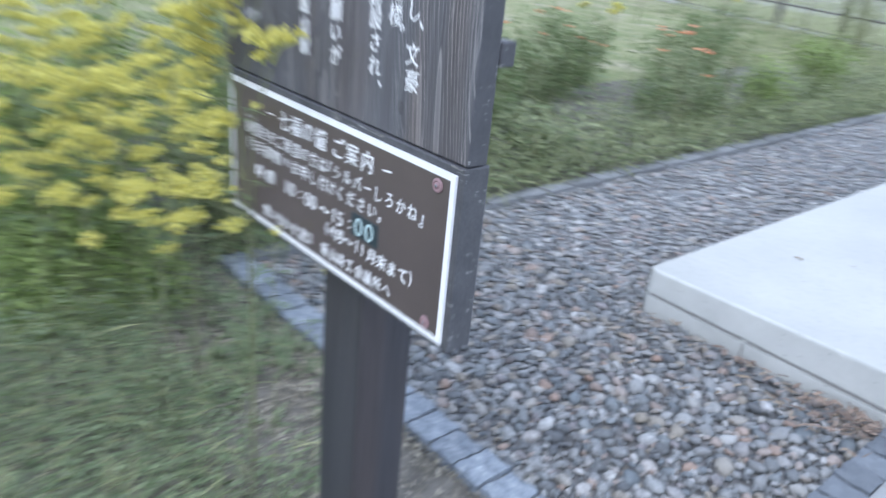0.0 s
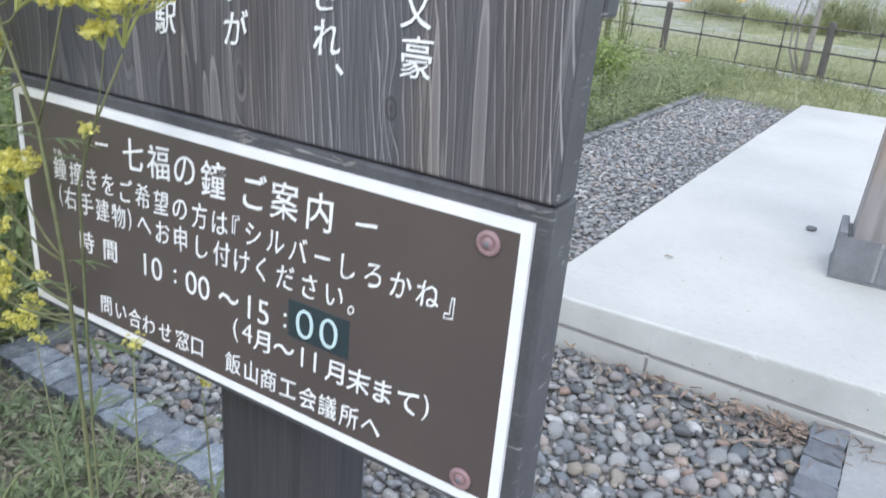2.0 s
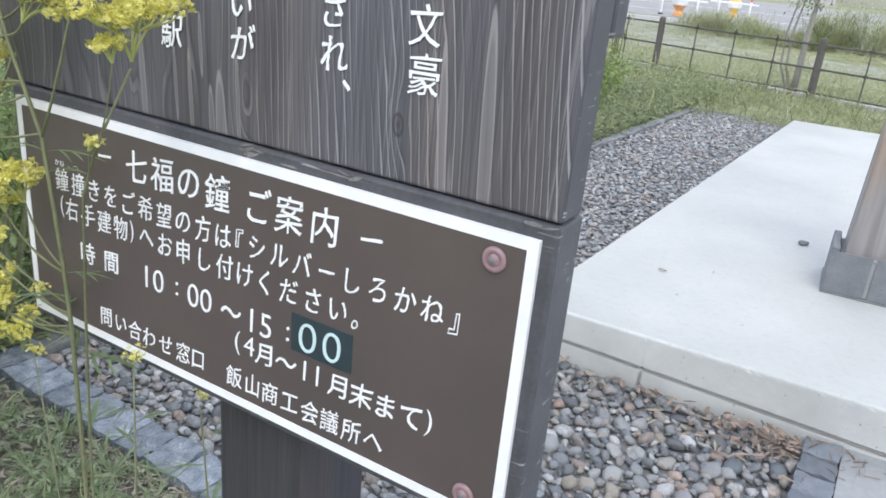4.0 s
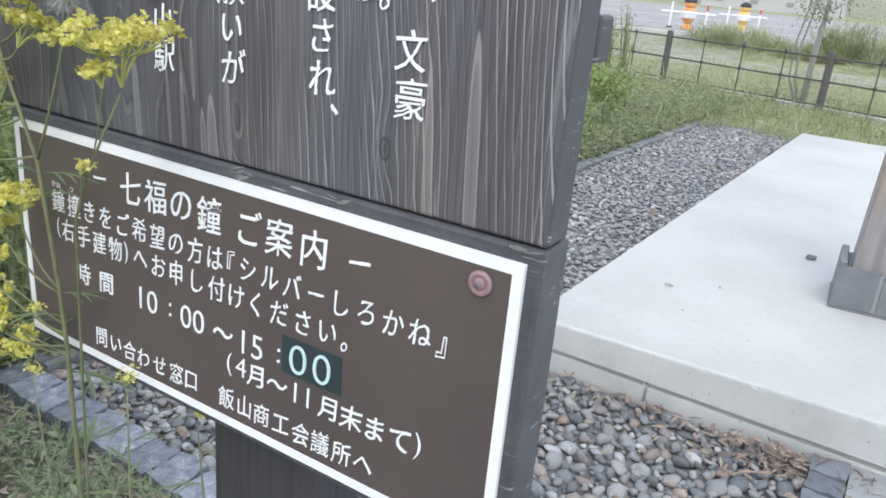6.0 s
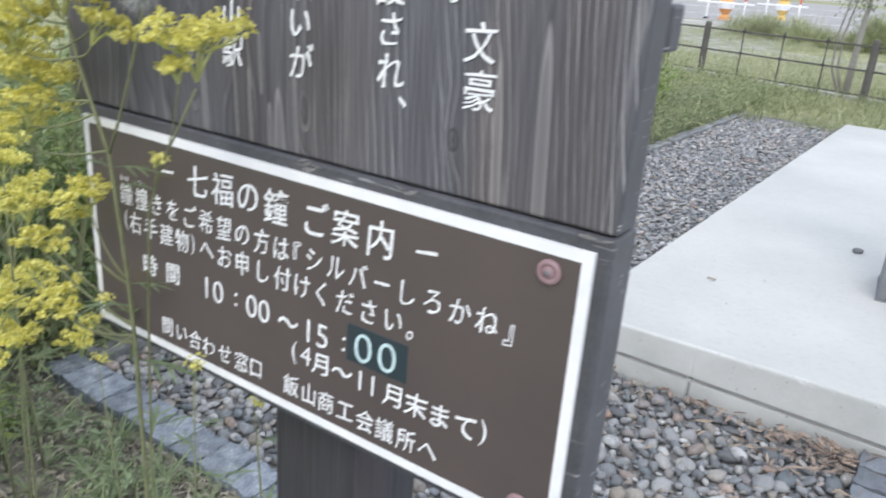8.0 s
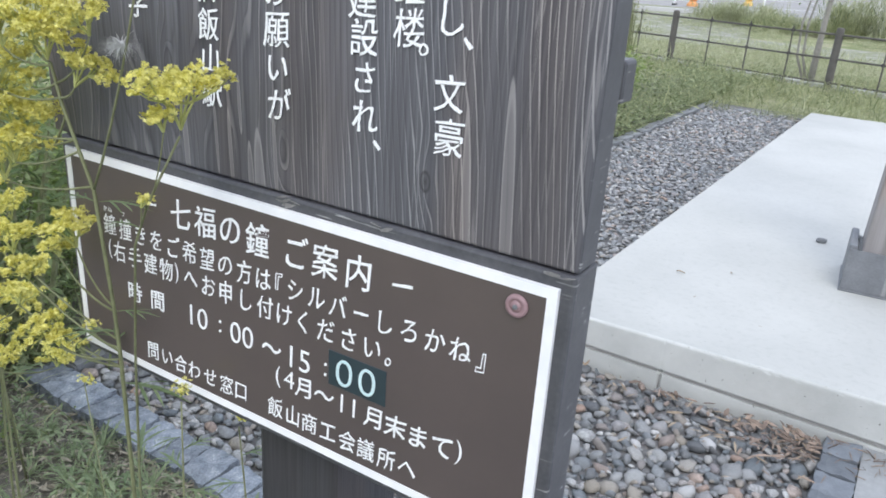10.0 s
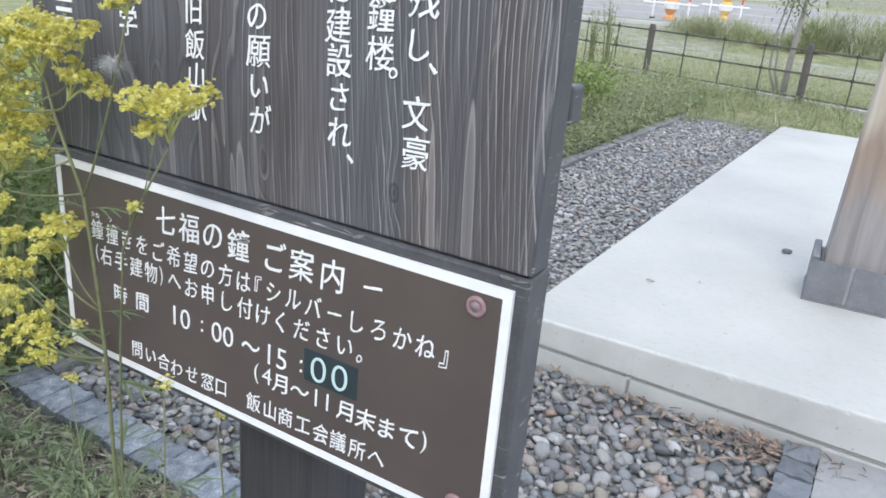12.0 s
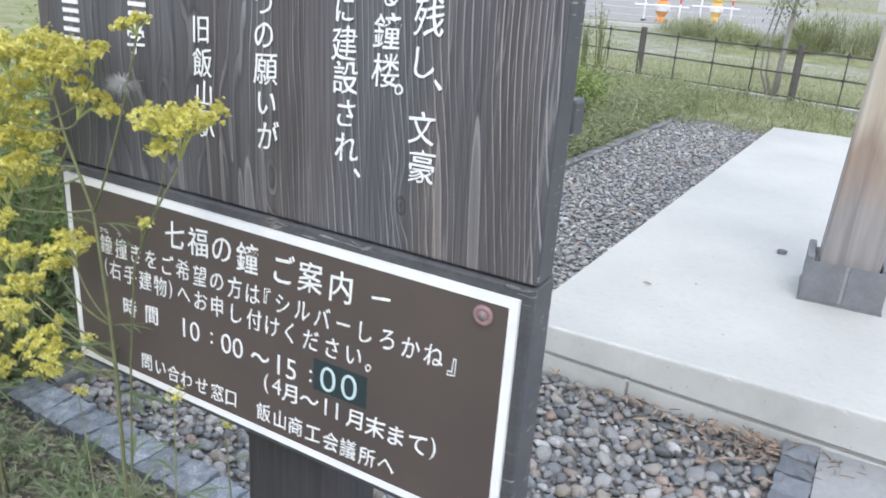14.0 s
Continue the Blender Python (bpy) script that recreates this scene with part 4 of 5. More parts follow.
# ---- plants ----
def leaf_shape(length, width, curl, segs=4):
    vs, fs = [], []
    for i in range(segs + 1):
        u = i / segs
        w = width * 0.5 * math.sin(math.pi * min(1, 0.06 + 0.94 * u)) ** 0.8 if i < segs else 0.0003
        z = -curl * length * u * u
        vs += [(length * u, -w, z + w * 0.25), (length * u, 0, z), (length * u, w, z + w * 0.25)]
    for i in range(segs):
        a = i * 3
        fs += [(a, a + 3, a + 4, a + 1), (a + 1, a + 4, a + 5, a + 2)]
    return np.array(vs), np.array(fs)


def place_shapes(name, shapes, mats, material, smooth=False):
    """Joins shapes at 4x4 matrices (as numpy)."""
    vs, fs, base = [], [], 0
    for i, m4 in enumerate(mats):
        sv, sf = shapes[i % len(shapes)]
        m4 = np.array(m4)
        vs.append(sv @ m4[:3, :3].T + m4[:3, 3])
        fs.append(sf + base)
        base += len(sv)
    return mesh_from(name, np.concatenate(vs), np.concatenate(fs), material, smooth)


def floret_shape():
    """Five rounded petals cupped round a sunk middle, 1 across."""
    vs, fs = [(0, 0, -0.10)], []
    for k in range(5):
        a = 2 * math.pi * k / 5
        for da, r, z in ((-0.50, 0.26, 0.06), (-0.36, 0.50, 0.16), (0.36, 0.50, 0.16), (0.50, 0.26, 0.06)):
            vs.append((r * math.cos(a + da), r * math.sin(a + da), z))
        b = 1 + k * 4
        fs += [(0, b, b + 1), (0, b + 1, b + 2), (0, b + 2, b + 3)]
    return np.array(vs), np.array(fs)


FLORET = floret_shape()


def umbel_meshes(seed, width, n, florets):
    """A flat-topped flower head of n tight clusters on forked rays; the base of the rays is at the origin."""
    rnd = random.Random(seed)
    mats, bm = [], bmesh.new()
    turn, arms = rnd.uniform(0, 6.28), 5 if n > 7 else 3
    forks = [Vector((width * 0.13 * math.cos(turn + 2 * math.pi * k / arms), width * 0.13 * math.sin(turn + 2 * math.pi * k / arms), width * rnd.uniform(0.20, 0.30))) for k in range(arms)]
    for f in forks:
        tube([(0, 0, 0), f * 0.5 + Vector((0, 0, width * 0.02)), f], [0.0012, 0.0011, 0.0010], 5, bm)
    for k in range(n):
        a = 2.4 * k + rnd.uniform(-0.3, 0.3)
        r = width * 0.46 * math.sqrt((k + 0.4) / n) * rnd.uniform(0.85, 1.12)
        tip = Vector((r * math.cos(a), r * math.sin(a), width * rnd.uniform(0.32, 0.57) - 0.08 * r))
        fork = min(forks, key=lambda f: (f.xy - tip.xy).length)
        mid = fork.lerp(tip, 0.5) + Vector((tip.x, tip.y, -0.3 * r)) * 0.10
        tube([fork, mid, tip], [0.0009, 0.0008, 0.0006], 5, bm)
        spread_r = max(0.0055, width * 0.10)
        for j in range(florets):
            b, q = rnd.uniform(0, 6.28), math.sqrt(rnd.random())
            p = tip + Vector((spread_r * q * math.cos(b), spread_r * q * math.sin(b), spread_r * (0.55 * (1 - q * q) + rnd.gauss(0, 0.28))))
            e = Euler((0.7 * q * math.sin(b) * -1 + rnd.gauss(0, 0.35), 0.7 * q * math.cos(b) + rnd.gauss(0, 0.35), rnd.uniform(0, 6)))
            mats.append(Matrix.Translation(p) @ e.to_matrix().to_4x4() @ Matrix.Scale(rnd.uniform(0.0034, 0.0060), 4))
    return place_shapes("flower_head", [FLORET], mats, FLOWER), done("umbel_base", bm, RAY)


UMBELS = [umbel_meshes(20 + k, *q) for k, q in enumerate(((0.084, 26, 32), (0.066, 20, 28), (0.052, 14, 26), (0.033, 8, 20), (0.017, 4, 9), (0.024, 6, 5)))]


def patrinia(root, heads, stem_pts, leaves, label, seed, thick=0.0032):
    """One plant: root (x, y); stem_pts: bends of the main stem; heads: (place, size index, branching height along the stem)."""
    rnd = random.Random(seed)
    t = thing("patrinia", label, "flower", Matrix.Translation((root[0], root[1], -0.062)), "yellow patrinia plants")
    o = Vector((root[0], root[1], -0.062))
    pts = [Vector(p) - o for p in stem_pts]

    def on_stem(u):
        f = u * (len(pts) - 1)
        i = min(int(f), len(pts) - 2)
        return pts[i].lerp(pts[i + 1], f - i)

    n = len(pts)
    part("stem", tube(pts, [thick * (1.1 - 0.5 * i / (n - 1)) for i in range(n)], 7), STEM, t, smooth=True)
    for place, size, u, *nod in heads:
        p = Vector(place) - o
        a = on_stem(u)
        if (p - a).length > 0.012:
            reach = (p - a).length
            mid = a.lerp(p, 0.5) + (Vector((0, 0, -0.2 * reach)) + Vector((p.x - a.x, p.y - a.y, 0)) * 0.15) * min(1.0, 0.07 / reach)
            curve_pts = [a * (1 - q) ** 2 + mid * (2 * q * (1 - q)) + p * q * q for q in (0, 0.2, 0.4, 0.6, 0.8, 1.0)]
            part("branch", tube(curve_pts, [thick * (0.5 - 0.14 * q / 5) for q in range(6)], 6), STEM, t, smooth=True)
        tilt = Euler((rnd.gauss(0, 0.22), rnd.gauss(0, 0.22), rnd.uniform(0, 6))).to_matrix().to_4x4()
        if nod:
            tilt = Euler(nod[0]).to_matrix().to_4x4()
        head = part("flower_head", UMBELS[size][0], FLOWER, t, at=Matrix.Translation(p) @ tilt)
        part("umbel_base", UMBELS[size][1], STEM, head)
    shape = [leaf_shape(1.0, 0.085, 0.30), leaf_shape(1.0, 0.07, 0.4)]
    for u, ang, ln in leaves:
        a = on_stem(u)
        mats = []
        for dx, sc, da in ((0, 1.0, 0), (0.25, 0.55, 0.7), (0.25, 0.55, -0.7), (0.45, 0.45, 0.65), (0.45, 0.45, -0.65)):
            base = Matrix.Translation(a) @ Euler((0, -0.25, ang)).to_matrix().to_4x4() @ Matrix.Scale(ln, 4)
            mats.append(base @ Matrix.Translation((dx, 0, -0.35 * dx * dx)) @ Euler((0, 0, da)).to_matrix().to_4x4() @ Matrix.Scale(sc, 4))
        part("leaf", place_shapes("leaf", shape, mats, LEAF), LEAF, t)
    return t


SLENDER = "slender yellow-flowered patrinia leaning in front of the notice board"
# the plant whose head stands before the board
patrinia((-0.225, -0.01), [((-0.0030, -0.083, 1.030), 0, 1.0, (0.0, 0.02, 0.4)), ((-0.009, -0.095, 1.029), 3, 0.80), ((-0.060, -0.084, 0.952), 4, 0.74)],
         [(-0.225, -0.01, -0.06), (-0.222, -0.005, 0.30), (-0.215, -0.005, 0.55), (-0.165, -0.03, 0.75), (-0.090, -0.072, 0.905), (-0.056, -0.080, 0.955), (-0.005, -0.083, 1.024)], [(0.36, 2.4, 0.08), (0.74, 3.4, 0.04)], SLENDER, 31, 0.0017)
# the plant along the left border, with a forked stalk that carries a tuft of white down
tall = patrinia((-0.24, 0.0), [((-0.243, -0.055, 1.068), 0, 1.0), ((-0.262, -0.075, 1.066), 1, 0.99), ((-0.153, -0.055, 1.086), 2, 0.93), ((-0.184, -0.055, 1.036), 1, 0.88), ((-0.257, -0.055, 1.026), 3, 0.93),
         ((-0.295, -0.050, 0.964), 0, 0.80), ((-0.325, -0.060, 0.985), 0, 0.80), ((-0.305, -0.062, 1.020), 0, 0.88), ((-0.278, -0.070, 0.948), 1, 0.78), ((-0.215, -0.060, 1.058), 1, 0.98), ((-0.330, -0.055, 0.915), 1, 0.72), ((-0.355, -0.045, 0.820), 1, 0.48), ((-0.243, -0.050, 0.963), 4, 0.84), ((-0.235, -0.040, 0.857), 1, 0.56), ((-0.250, -0.052, 0.846), 3, 0.55), ((-0.339, -0.040, 0.790), 2, 0.45),
         ((-0.306, -0.035, 0.716), 1, 0.42), ((-0.285, -0.045, 0.722), 3, 0.43), ((-0.241, -0.030, 0.751), 4, 0.46), ((-0.272, -0.030, 0.718), 4, 0.42), ((-0.370, -0.040, 0.748), 3, 0.42), ((-0.085, -0.055, 1.128), 3, 0.714)],
         [(-0.24, 0.0, -0.06), (-0.236, -0.002, 0.30), (-0.222, -0.010, 0.559), (-0.207, -0.020, 0.721), (-0.196, -0.030, 0.800), (-0.179, -0.050, 0.935), (-0.208, -0.055, 1.016), (-0.219, -0.055, 1.054)],
         [(0.40, 0.25, 0.09), (0.46, 2.6, 0.07), (0.50, 4.0, 0.06), (0.55, 0.5, 0.05), (0.70, 0.4, 0.06), (0.70, 3.3, 0.05)], SLENDER, 32, 0.0027)
patrinia((-0.262, 0.02), [((-0.319, 0.0, 0.641), 4, 1.0)], [(-0.322, 0.03, -0.06), (-0.320, 0.02, 0.30), (-0.319, 0.0, 0.641)], [(0.7, 2.0, 0.04)], "thin young patrinia with one small yellow head", 36, 0.0013)
rnd = random.Random(77)
to = Vector((-0.24, 0.0, -0.062))
mats = []
for k in range(520):
    d = Vector((rnd.gauss(-0.9, 1), rnd.gauss(0, 1), rnd.gauss(0, 0.5))).normalized()
    mats.append(Matrix.Translation(Vector((-0.108, -0.056, 1.083)) - to) @ d.to_track_quat("X", "Z").to_matrix().to_4x4() @ Matrix.Scale(rnd.uniform(0.006, 0.022), 4))
part("down", place_shapes("down", [leaf_shape(1.0, 0.03, 0.3, 2)], mats, DOWN), DOWN, tall, "tuft of white down")
# low side plants
patrinia((-0.105, -0.02), [((-0.094, -0.03, 0.722), 5, 1.0)], [(-0.105, -0.02, -0.06), (-0.112, -0.02, 0.30), (-0.108, -0.025, 0.56), (-0.094, -0.03, 0.715)], [(0.74, 0.3, 0.05), (0.80, 3.0, 0.05), (0.86, 1.4, 0.04), (0.9, 4.4, 0.035)], "thin young patrinia with one small yellow head", 33, 0.0015)
patrinia((-0.215, 0.18), [((-0.195, 0.14, 0.56), 4, 1.0)], [(-0.215, 0.18, -0.06), (-0.20, 0.16, 0.3), (-0.195, 0.14, 0.55)], [(0.5, 0.6, 0.08), (0.62, 2.2, 0.09), (0.8, 4.0, 0.06), (0.9, 1.0, 0.05)], "thin young patrinia with one small yellow head", 34, 0.0020)
# the yellow thicket beside the sign
rnd = random.Random(8)
for k in range(22):
    x, y = rnd.uniform(-1.85, -0.85), rnd.uniform(-0.20, 0.40)
    if k < 5:
        x, y = rnd.uniform(-0.86, -0.62), rnd.uniform(-0.05, 0.20)
    h = rnd.uniform(0.72, 1.08)
    lean = Vector((rnd.uniform(-0.12, 0.12), rnd.uniform(-0.12, 0.08)))
    top = (x + lean.x, y + lean.y, h)
    heads = [(top, 0, 1.0)]
    for j in range(rnd.randint(6, 10)):
        u = rnd.uniform(0.48, 0.97)
        a = rnd.uniform(0, 6.28)
        r = rnd.uniform(0.03, 0.13)
        heads.append(((x + lean.x * u + r * math.cos(a), y + lean.y * u + r * math.sin(a), -0.06 + (h + 0.06) * u + rnd.uniform(0.0, 0.08)), rnd.choice((0, 0, 1, 1, 2, 3)), u - 0.06))
    leaves = [(rnd.uniform(0.45 if k < 5 else 0.35, 0.8), rnd.uniform(0, 6.28), rnd.uniform(0.06, 0.12)) for j in range(2 if k < 5 else 8)]
    patrinia((x, y), heads, [(x, y, -0.06), (x + lean.x * 0.2, y + lean.y * 0.2, h * 0.35), (x + lean.x * 0.6, y + lean.y * 0.6, h * 0.7), top], leaves, "tall patrinia with broad yellow flower heads in a thicket", 100 + k, 0.0026)


def weed_mass(name, label, count, where, sizes, material, seed, shape=None, up=0.6, wild=0.5):
    """Many leaves on short shoots: where() gives x, y, the ground's height and the plant's height."""
    rnd = random.Random(seed)
    shapes = shape or [leaf_shape(1.0, 0.30, 0.5, 3), leaf_shape(1.0, 0.22, 0.3, 3), leaf_shape(1.0, 0.38, 0.6, 3)]
    mats = []
    for k in range(count):
        x, y, z, h = where(rnd)
        s = rnd.uniform(*sizes)
        e = Euler((rnd.gauss(0, wild), -rnd.uniform(0.0, up) + rnd.gauss(0, wild * 0.6), rnd.uniform(0, 6.28)))
        mats.append(Matrix.Translation((x, y, z + h * rnd.random() ** 0.8)) @ e.to_matrix().to_4x4() @ Matrix.Scale(s, 4))
    ob = new(name, place_shapes(name, shapes, mats, material))
    return tagged(ob, label, name.replace("_", " "), kind="stuff")


BLADE = [leaf_shape(1.0, 0.045, 0.45, 3), leaf_shape(1.0, 0.03, 0.25, 3), leaf_shape(1.0, 0.05, 0.7, 3)]


def front_weeds(rnd):
    while True:
        x, y = rnd.gauss(-0.85, 0.62), rnd.uniform(-1.1, 0.48)
        if x > 0.35 or (x > -0.1 and y > -0.1) or rnd.random() < (-0.2 - y) * 0.5:
            continue
        dens = noise.noise(Vector((x * 4.5, y * 4.5, 3))) + 0.45 + (0.75 if y < 0.12 else 0.35) - 0.75 * max(0, min(1, (y - 0.02) / 0.30)) - 0.25 * (x + 0.9)
        if dens > rnd.random() * 0.9:
            return x, y, -0.06, 0.03 + 0.11 * max(0.1, min(1, -x * 0.75))


weed_mass("low_weeds", "low green weeds growing in the soil beside the sign", 22000, front_weeds, (0.008, 0.030), GREYWEED, 41)
weed_mass("front_grass", "thin grass blades among the weeds by the sign", 2800, front_weeds, (0.03, 0.12), GRASS, 42, BLADE, 1.3)


def feather_weed(x, y, size, seed):
    """A rosette of cut, feathery grey-green leaves."""
    rnd = random.Random(seed)
    t = thing("feather_weed", "grey-green weed with finely cut feathery leaves on the soil", "weed", Matrix.Translation((x, y, -0.062)), "feathery weeds")
    lobe = [leaf_shape(1.0, 0.085, 0.2, 3), leaf_shape(1.0, 0.07, 0.4, 3)]
    for k in range(rnd.randint(8, 12)):
        yaw, rise, ln = rnd.uniform(0, 6.28), rnd.uniform(0.25, 1.2), size * rnd.uniform(0.6, 1.1)
        base = Matrix.Translation((0, 0, 0.004)) @ Euler((0, -rise, yaw)).to_matrix().to_4x4() @ Matrix.Scale(ln, 4)
        mats = [base]
        for q in range(1, 6):
            d = q * 0.16
            for side in (-1, 1):
                mats.append(base @ Matrix.Translation((d, 0, -0.2 * d * d)) @ Euler((0, 0.15, side * rnd.uniform(0.5, 0.85))).to_matrix().to_4x4() @ Matrix.Scale(0.42 - 0.05 * q + rnd.uniform(-0.04, 0.04), 4))
        part("leaf", place_shapes("leaf", lobe, mats, GREYWEED), GREYWEED, t)


rr = random.Random(210)
for k, (x, y) in enumerate(((-0.99, 0.40), (-0.90, 0.33), (-0.84, 0.44), (-0.76, 0.36), (-0.70, 0.45), (-1.10, 0.30), (-0.93, 0.22), (-1.22, 0.42), (-0.80, 0.25), (-1.05, 0.46))):
    feather_weed(x, y, rr.uniform(0.07, 0.125), 220 + k)
for k in range(26):
    feather_weed(rr.uniform(-1.35, -0.55), rr.uniform(0.10, 0.49), rr.uniform(0.04, 0.085), 240 + k)


def thicket_leaves(rnd):
    x, y = rnd.uniform(-2.6, -1.25), rnd.uniform(-0.25, 0.34)
    return x, y, -0.06, rnd.uniform(0.3, 0.70) * min(1, max(0.15, (-1.15 - x) * 1.6))


weed_mass("thicket_foliage", "dense green foliage under the yellow flowers", 12000, thicket_leaves, (0.015, 0.045), LIME, 43)


def litter_at(rnd):
    return rnd.gauss(-0.8, 0.5), 0.5 - 1.3 * rnd.random() ** 1.7, -0.052, 0.010


weed_mass("ground_litter", "dry straw and twig litter on the soil", 13000, litter_at, (0.006, 0.032), LITTER, 44, [leaf_shape(1.0, 0.10, 0.05, 2), leaf_shape(1.0, 0.3, 0.2, 2)], 0.1)


def side_weeds(rnd):
    y = rnd.uniform(0.5, 9.8)
    x = left_x(y) - 0.035 - abs(rnd.gauss(0, 0.45))
    h = 0.10 + 0.26 * min(1, (left_x(y) - x) * 1.6) * (0.6 + 0.8 * noise.noise(Vector((x * 2, y * 1.5, 1))))
    return x, y, -0.06, max(0.05, h)


weed_mass("side_weeds", "green weeds crowding the edge of the gravel", 19000, side_weeds, (0.018, 0.055), WEED, 45)
weed_mass("side_grass", "long thin grass beside the gravel", 4200, side_weeds, (0.06, 0.20), GRASS, 46, BLADE, 1.3)


def back_grass(rnd):
    while True:
        x, y = rnd.uniform(-4.5, 4.5), rnd.uniform(7.30, 11.05)
        if x > slab_left(y) - 0.02 and y < 7.5:
            continue
        if noise.noise(Vector((x * 2.6, y * 2.2, 7))) + 0.45 > rnd.random():
            return x, y, -0.07, 0.03


weed_mass("back_grass", "grass in uneven tufts before the fence", 17000, back_grass, (0.07, 0.21), GRASS, 47, BLADE, 1.4)


def far_grass(rnd):
    y = 10.8 + 3.6 * rnd.random() ** 1.3
    return rnd.uniform(-7, 6), y, -0.07, 0.1


weed_mass("dry_tufts", "dry pale grass tufts before the fence", 9000, back_grass, (0.05, 0.20), PALEGRASS, 147, BLADE, 1.2)
def lot_grass(rnd):
    while True:
        x, y = rnd.uniform(-8, 9), rnd.uniform(14.2, 23.0)
        if noise.noise(Vector((x * 0.7, y * 0.5, 11))) > 0.02 + 0.3 * rnd.random():
            return x, y, -0.07, 0.05


weed_mass("lot_tufts", "pale grass tufts in patches on the gravel lot", 12000, lot_grass, (0.08, 0.28), PALEGRASS, 149, BLADE, 1.2)
weed_mass("meadow_tufts", "rough meadow grass behind the fence", 20000, far_grass, (0.06, 0.24), PALEGRASS, 48, BLADE, 1.4)


def shrub(name, label, x, y, r, h, leaves, material, seed, size=(0.03, 0.07), flowers=0, blades=False, group=""):
    """A shrub of stems and leaves with an uneven outline."""
    rnd = random.Random(seed)
    t = thing(name, label, "shrub", Matrix.Translation((x, y, -0.07)), group)
    tips = []
    for k in range(7):
        a = rnd.uniform(0, 6.28)
        rr = r * rnd.uniform(0.2, 0.9)
        tip = Vector((rr * math.cos(a), rr * math.sin(a), h * rnd.uniform(0.65, 1.0)))
        tips.append(tip)
        stem_bm = bmesh.new()
        tube([(0.03 * math.cos(a), 0.03 * math.sin(a), 0), tip * 0.5 + Vector((0, 0, h * 0.08)), tip], [0.008 * h + 0.003, 0.006 * h + 0.002, 0.002], 5, stem_bm)
        part("stem", stem_bm, STEM, t)
    shapes = BLADE if blades else [leaf_shape(1.0, 0.34, 0.4, 3), leaf_shape(1.0, 0.24, 0.3, 3)]
    mats = []
    for k in range(leaves):
        tip = rnd.choice(tips)
        u = rnd.random() ** 0.6
        p = tip * u + Vector((rnd.gauss(0, 1), rnd.gauss(0, 1), rnd.gauss(0, 0.8))) * r * 0.20
        p.z = max(p.z, 0.02)
        e = Euler((rnd.gauss(0, 0.5), rnd.gauss(-1.1 if blades else -0.3, 0.4), rnd.uniform(0, 6.28)))
        mats.append(Matrix.Translation(p) @ e.to_matrix().to_4x4() @ Matrix.Scale(rnd.uniform(*size), 4))
    part("foliage", place_shapes("foliage", shapes, mats, material), material, t)
    for k in range(flowers):
        tip = rnd.choice(tips) * rnd.uniform(0.9, 1.08) + Vector((rnd.gauss(0, 1), rnd.gauss(0, 1), 0)) * r * 0.25
        mats = [Matrix.Translation(tip) @ Euler((rnd.uniform(-1, 1), -0.6, q)).to_matrix().to_4x4() @ Matrix.Scale(0.045, 4) for q in (0, 1.05, 2.1, 3.15, 4.2, 5.25)]
        part("flower", place_shapes("flower", [leaf_shape(1.0, 0.4, 0.4, 3)], mats, ORANGE_FLOWER), ORANGE_FLOWER, t, "orange lily-like flower")
    return t


shrub("green_clump", "bushy bright green clump at the gravel's edge", -2.0, 6.6, 0.45, 0.56, 1700, LIME, 61)
shrub("green_clump", "bushy green clump beside the gravel", -1.95, 5.3, 0.36, 0.42, 1200, LIME, 62)
shrub("broadleaf_weed", "broad-leaved weed clump by the setts", -1.78, 1.75, 0.26, 0.30, 420, WEED, 63, (0.05, 0.10))
shrub("broadleaf_weed", "broad-leaved weed clump by the setts", -1.80, 2.55, 0.28, 0.34, 420, WEED, 64, (0.04, 0.09))
shrub("orange_flowers", "leafy perennials with orange flowers behind the gravel", -2.55, 4.9, 0.34, 0.62, 900, SHRUB, 65, flowers=7)
shrub("orange_flowers", "leafy perennials with orange flowers behind the gravel", -2.95, 4.2, 0.36, 0.66, 900, SHRUB, 66, flowers=7)
shrub("tall_shrub", "dark green upright shrub behind the gravel", -2.75, 5.9, 0.25, 0.75, 900, SHRUB, 67)
shrub("tall_weed", "tall thin weed before the fence", -3.15, 10.2, 0.22, 1.15, 420, GRASS, 68, (0.03, 0.06))
shrub("tall_weed", "tall thin weed before the fence", -3.45, 10.4, 0.20, 0.95, 380, GRASS, 69, (0.03, 0.06))
rr = random.Random(71)
for k in range(24):
    if k < 8:
        x, y, hh = -5.3 + 0.23 * k + rr.uniform(-0.2, 0.2), rr.uniform(22.0, 23.5), rr.uniform(0.25, 0.45)
    else:
        x, y, hh = -1.75 + 0.24 * (k - 8) + rr.uniform(-0.2, 0.2), rr.uniform(21.0, 23.5), rr.uniform(0.55, 1.05)
    shrub("roadside_bush", "pale grassy bush behind the fence", x, y, rr.uniform(0.5, 0.9), hh, 620, PALEGRASS if k % 4 else GRASS, 70 + k, (0.14, 0.36), blades=True, group="roadside bushes")
for k in range(9):
    shrub("roadside_bush", "low yellow-green growth between the bushes behind the fence", -3.6 + 0.28 * k, 20.6 + 0.5 * (k % 3), 0.5, 0.22 + 0.05 * (k % 4), 420, GRASS, 130 + k, (0.10, 0.26), blades=True, group="roadside bushes")
for k in range(9):
    rr = random.Random(300 + k)
    shrub("bed_shrub", "leafy green perennial in the side bed", -2.3 - rr.random() * 1.5, 0.4 + k * 0.62, 0.35, rr.uniform(0.4, 0.85), 800, SHRUB, 310 + k, group="bed perennials")
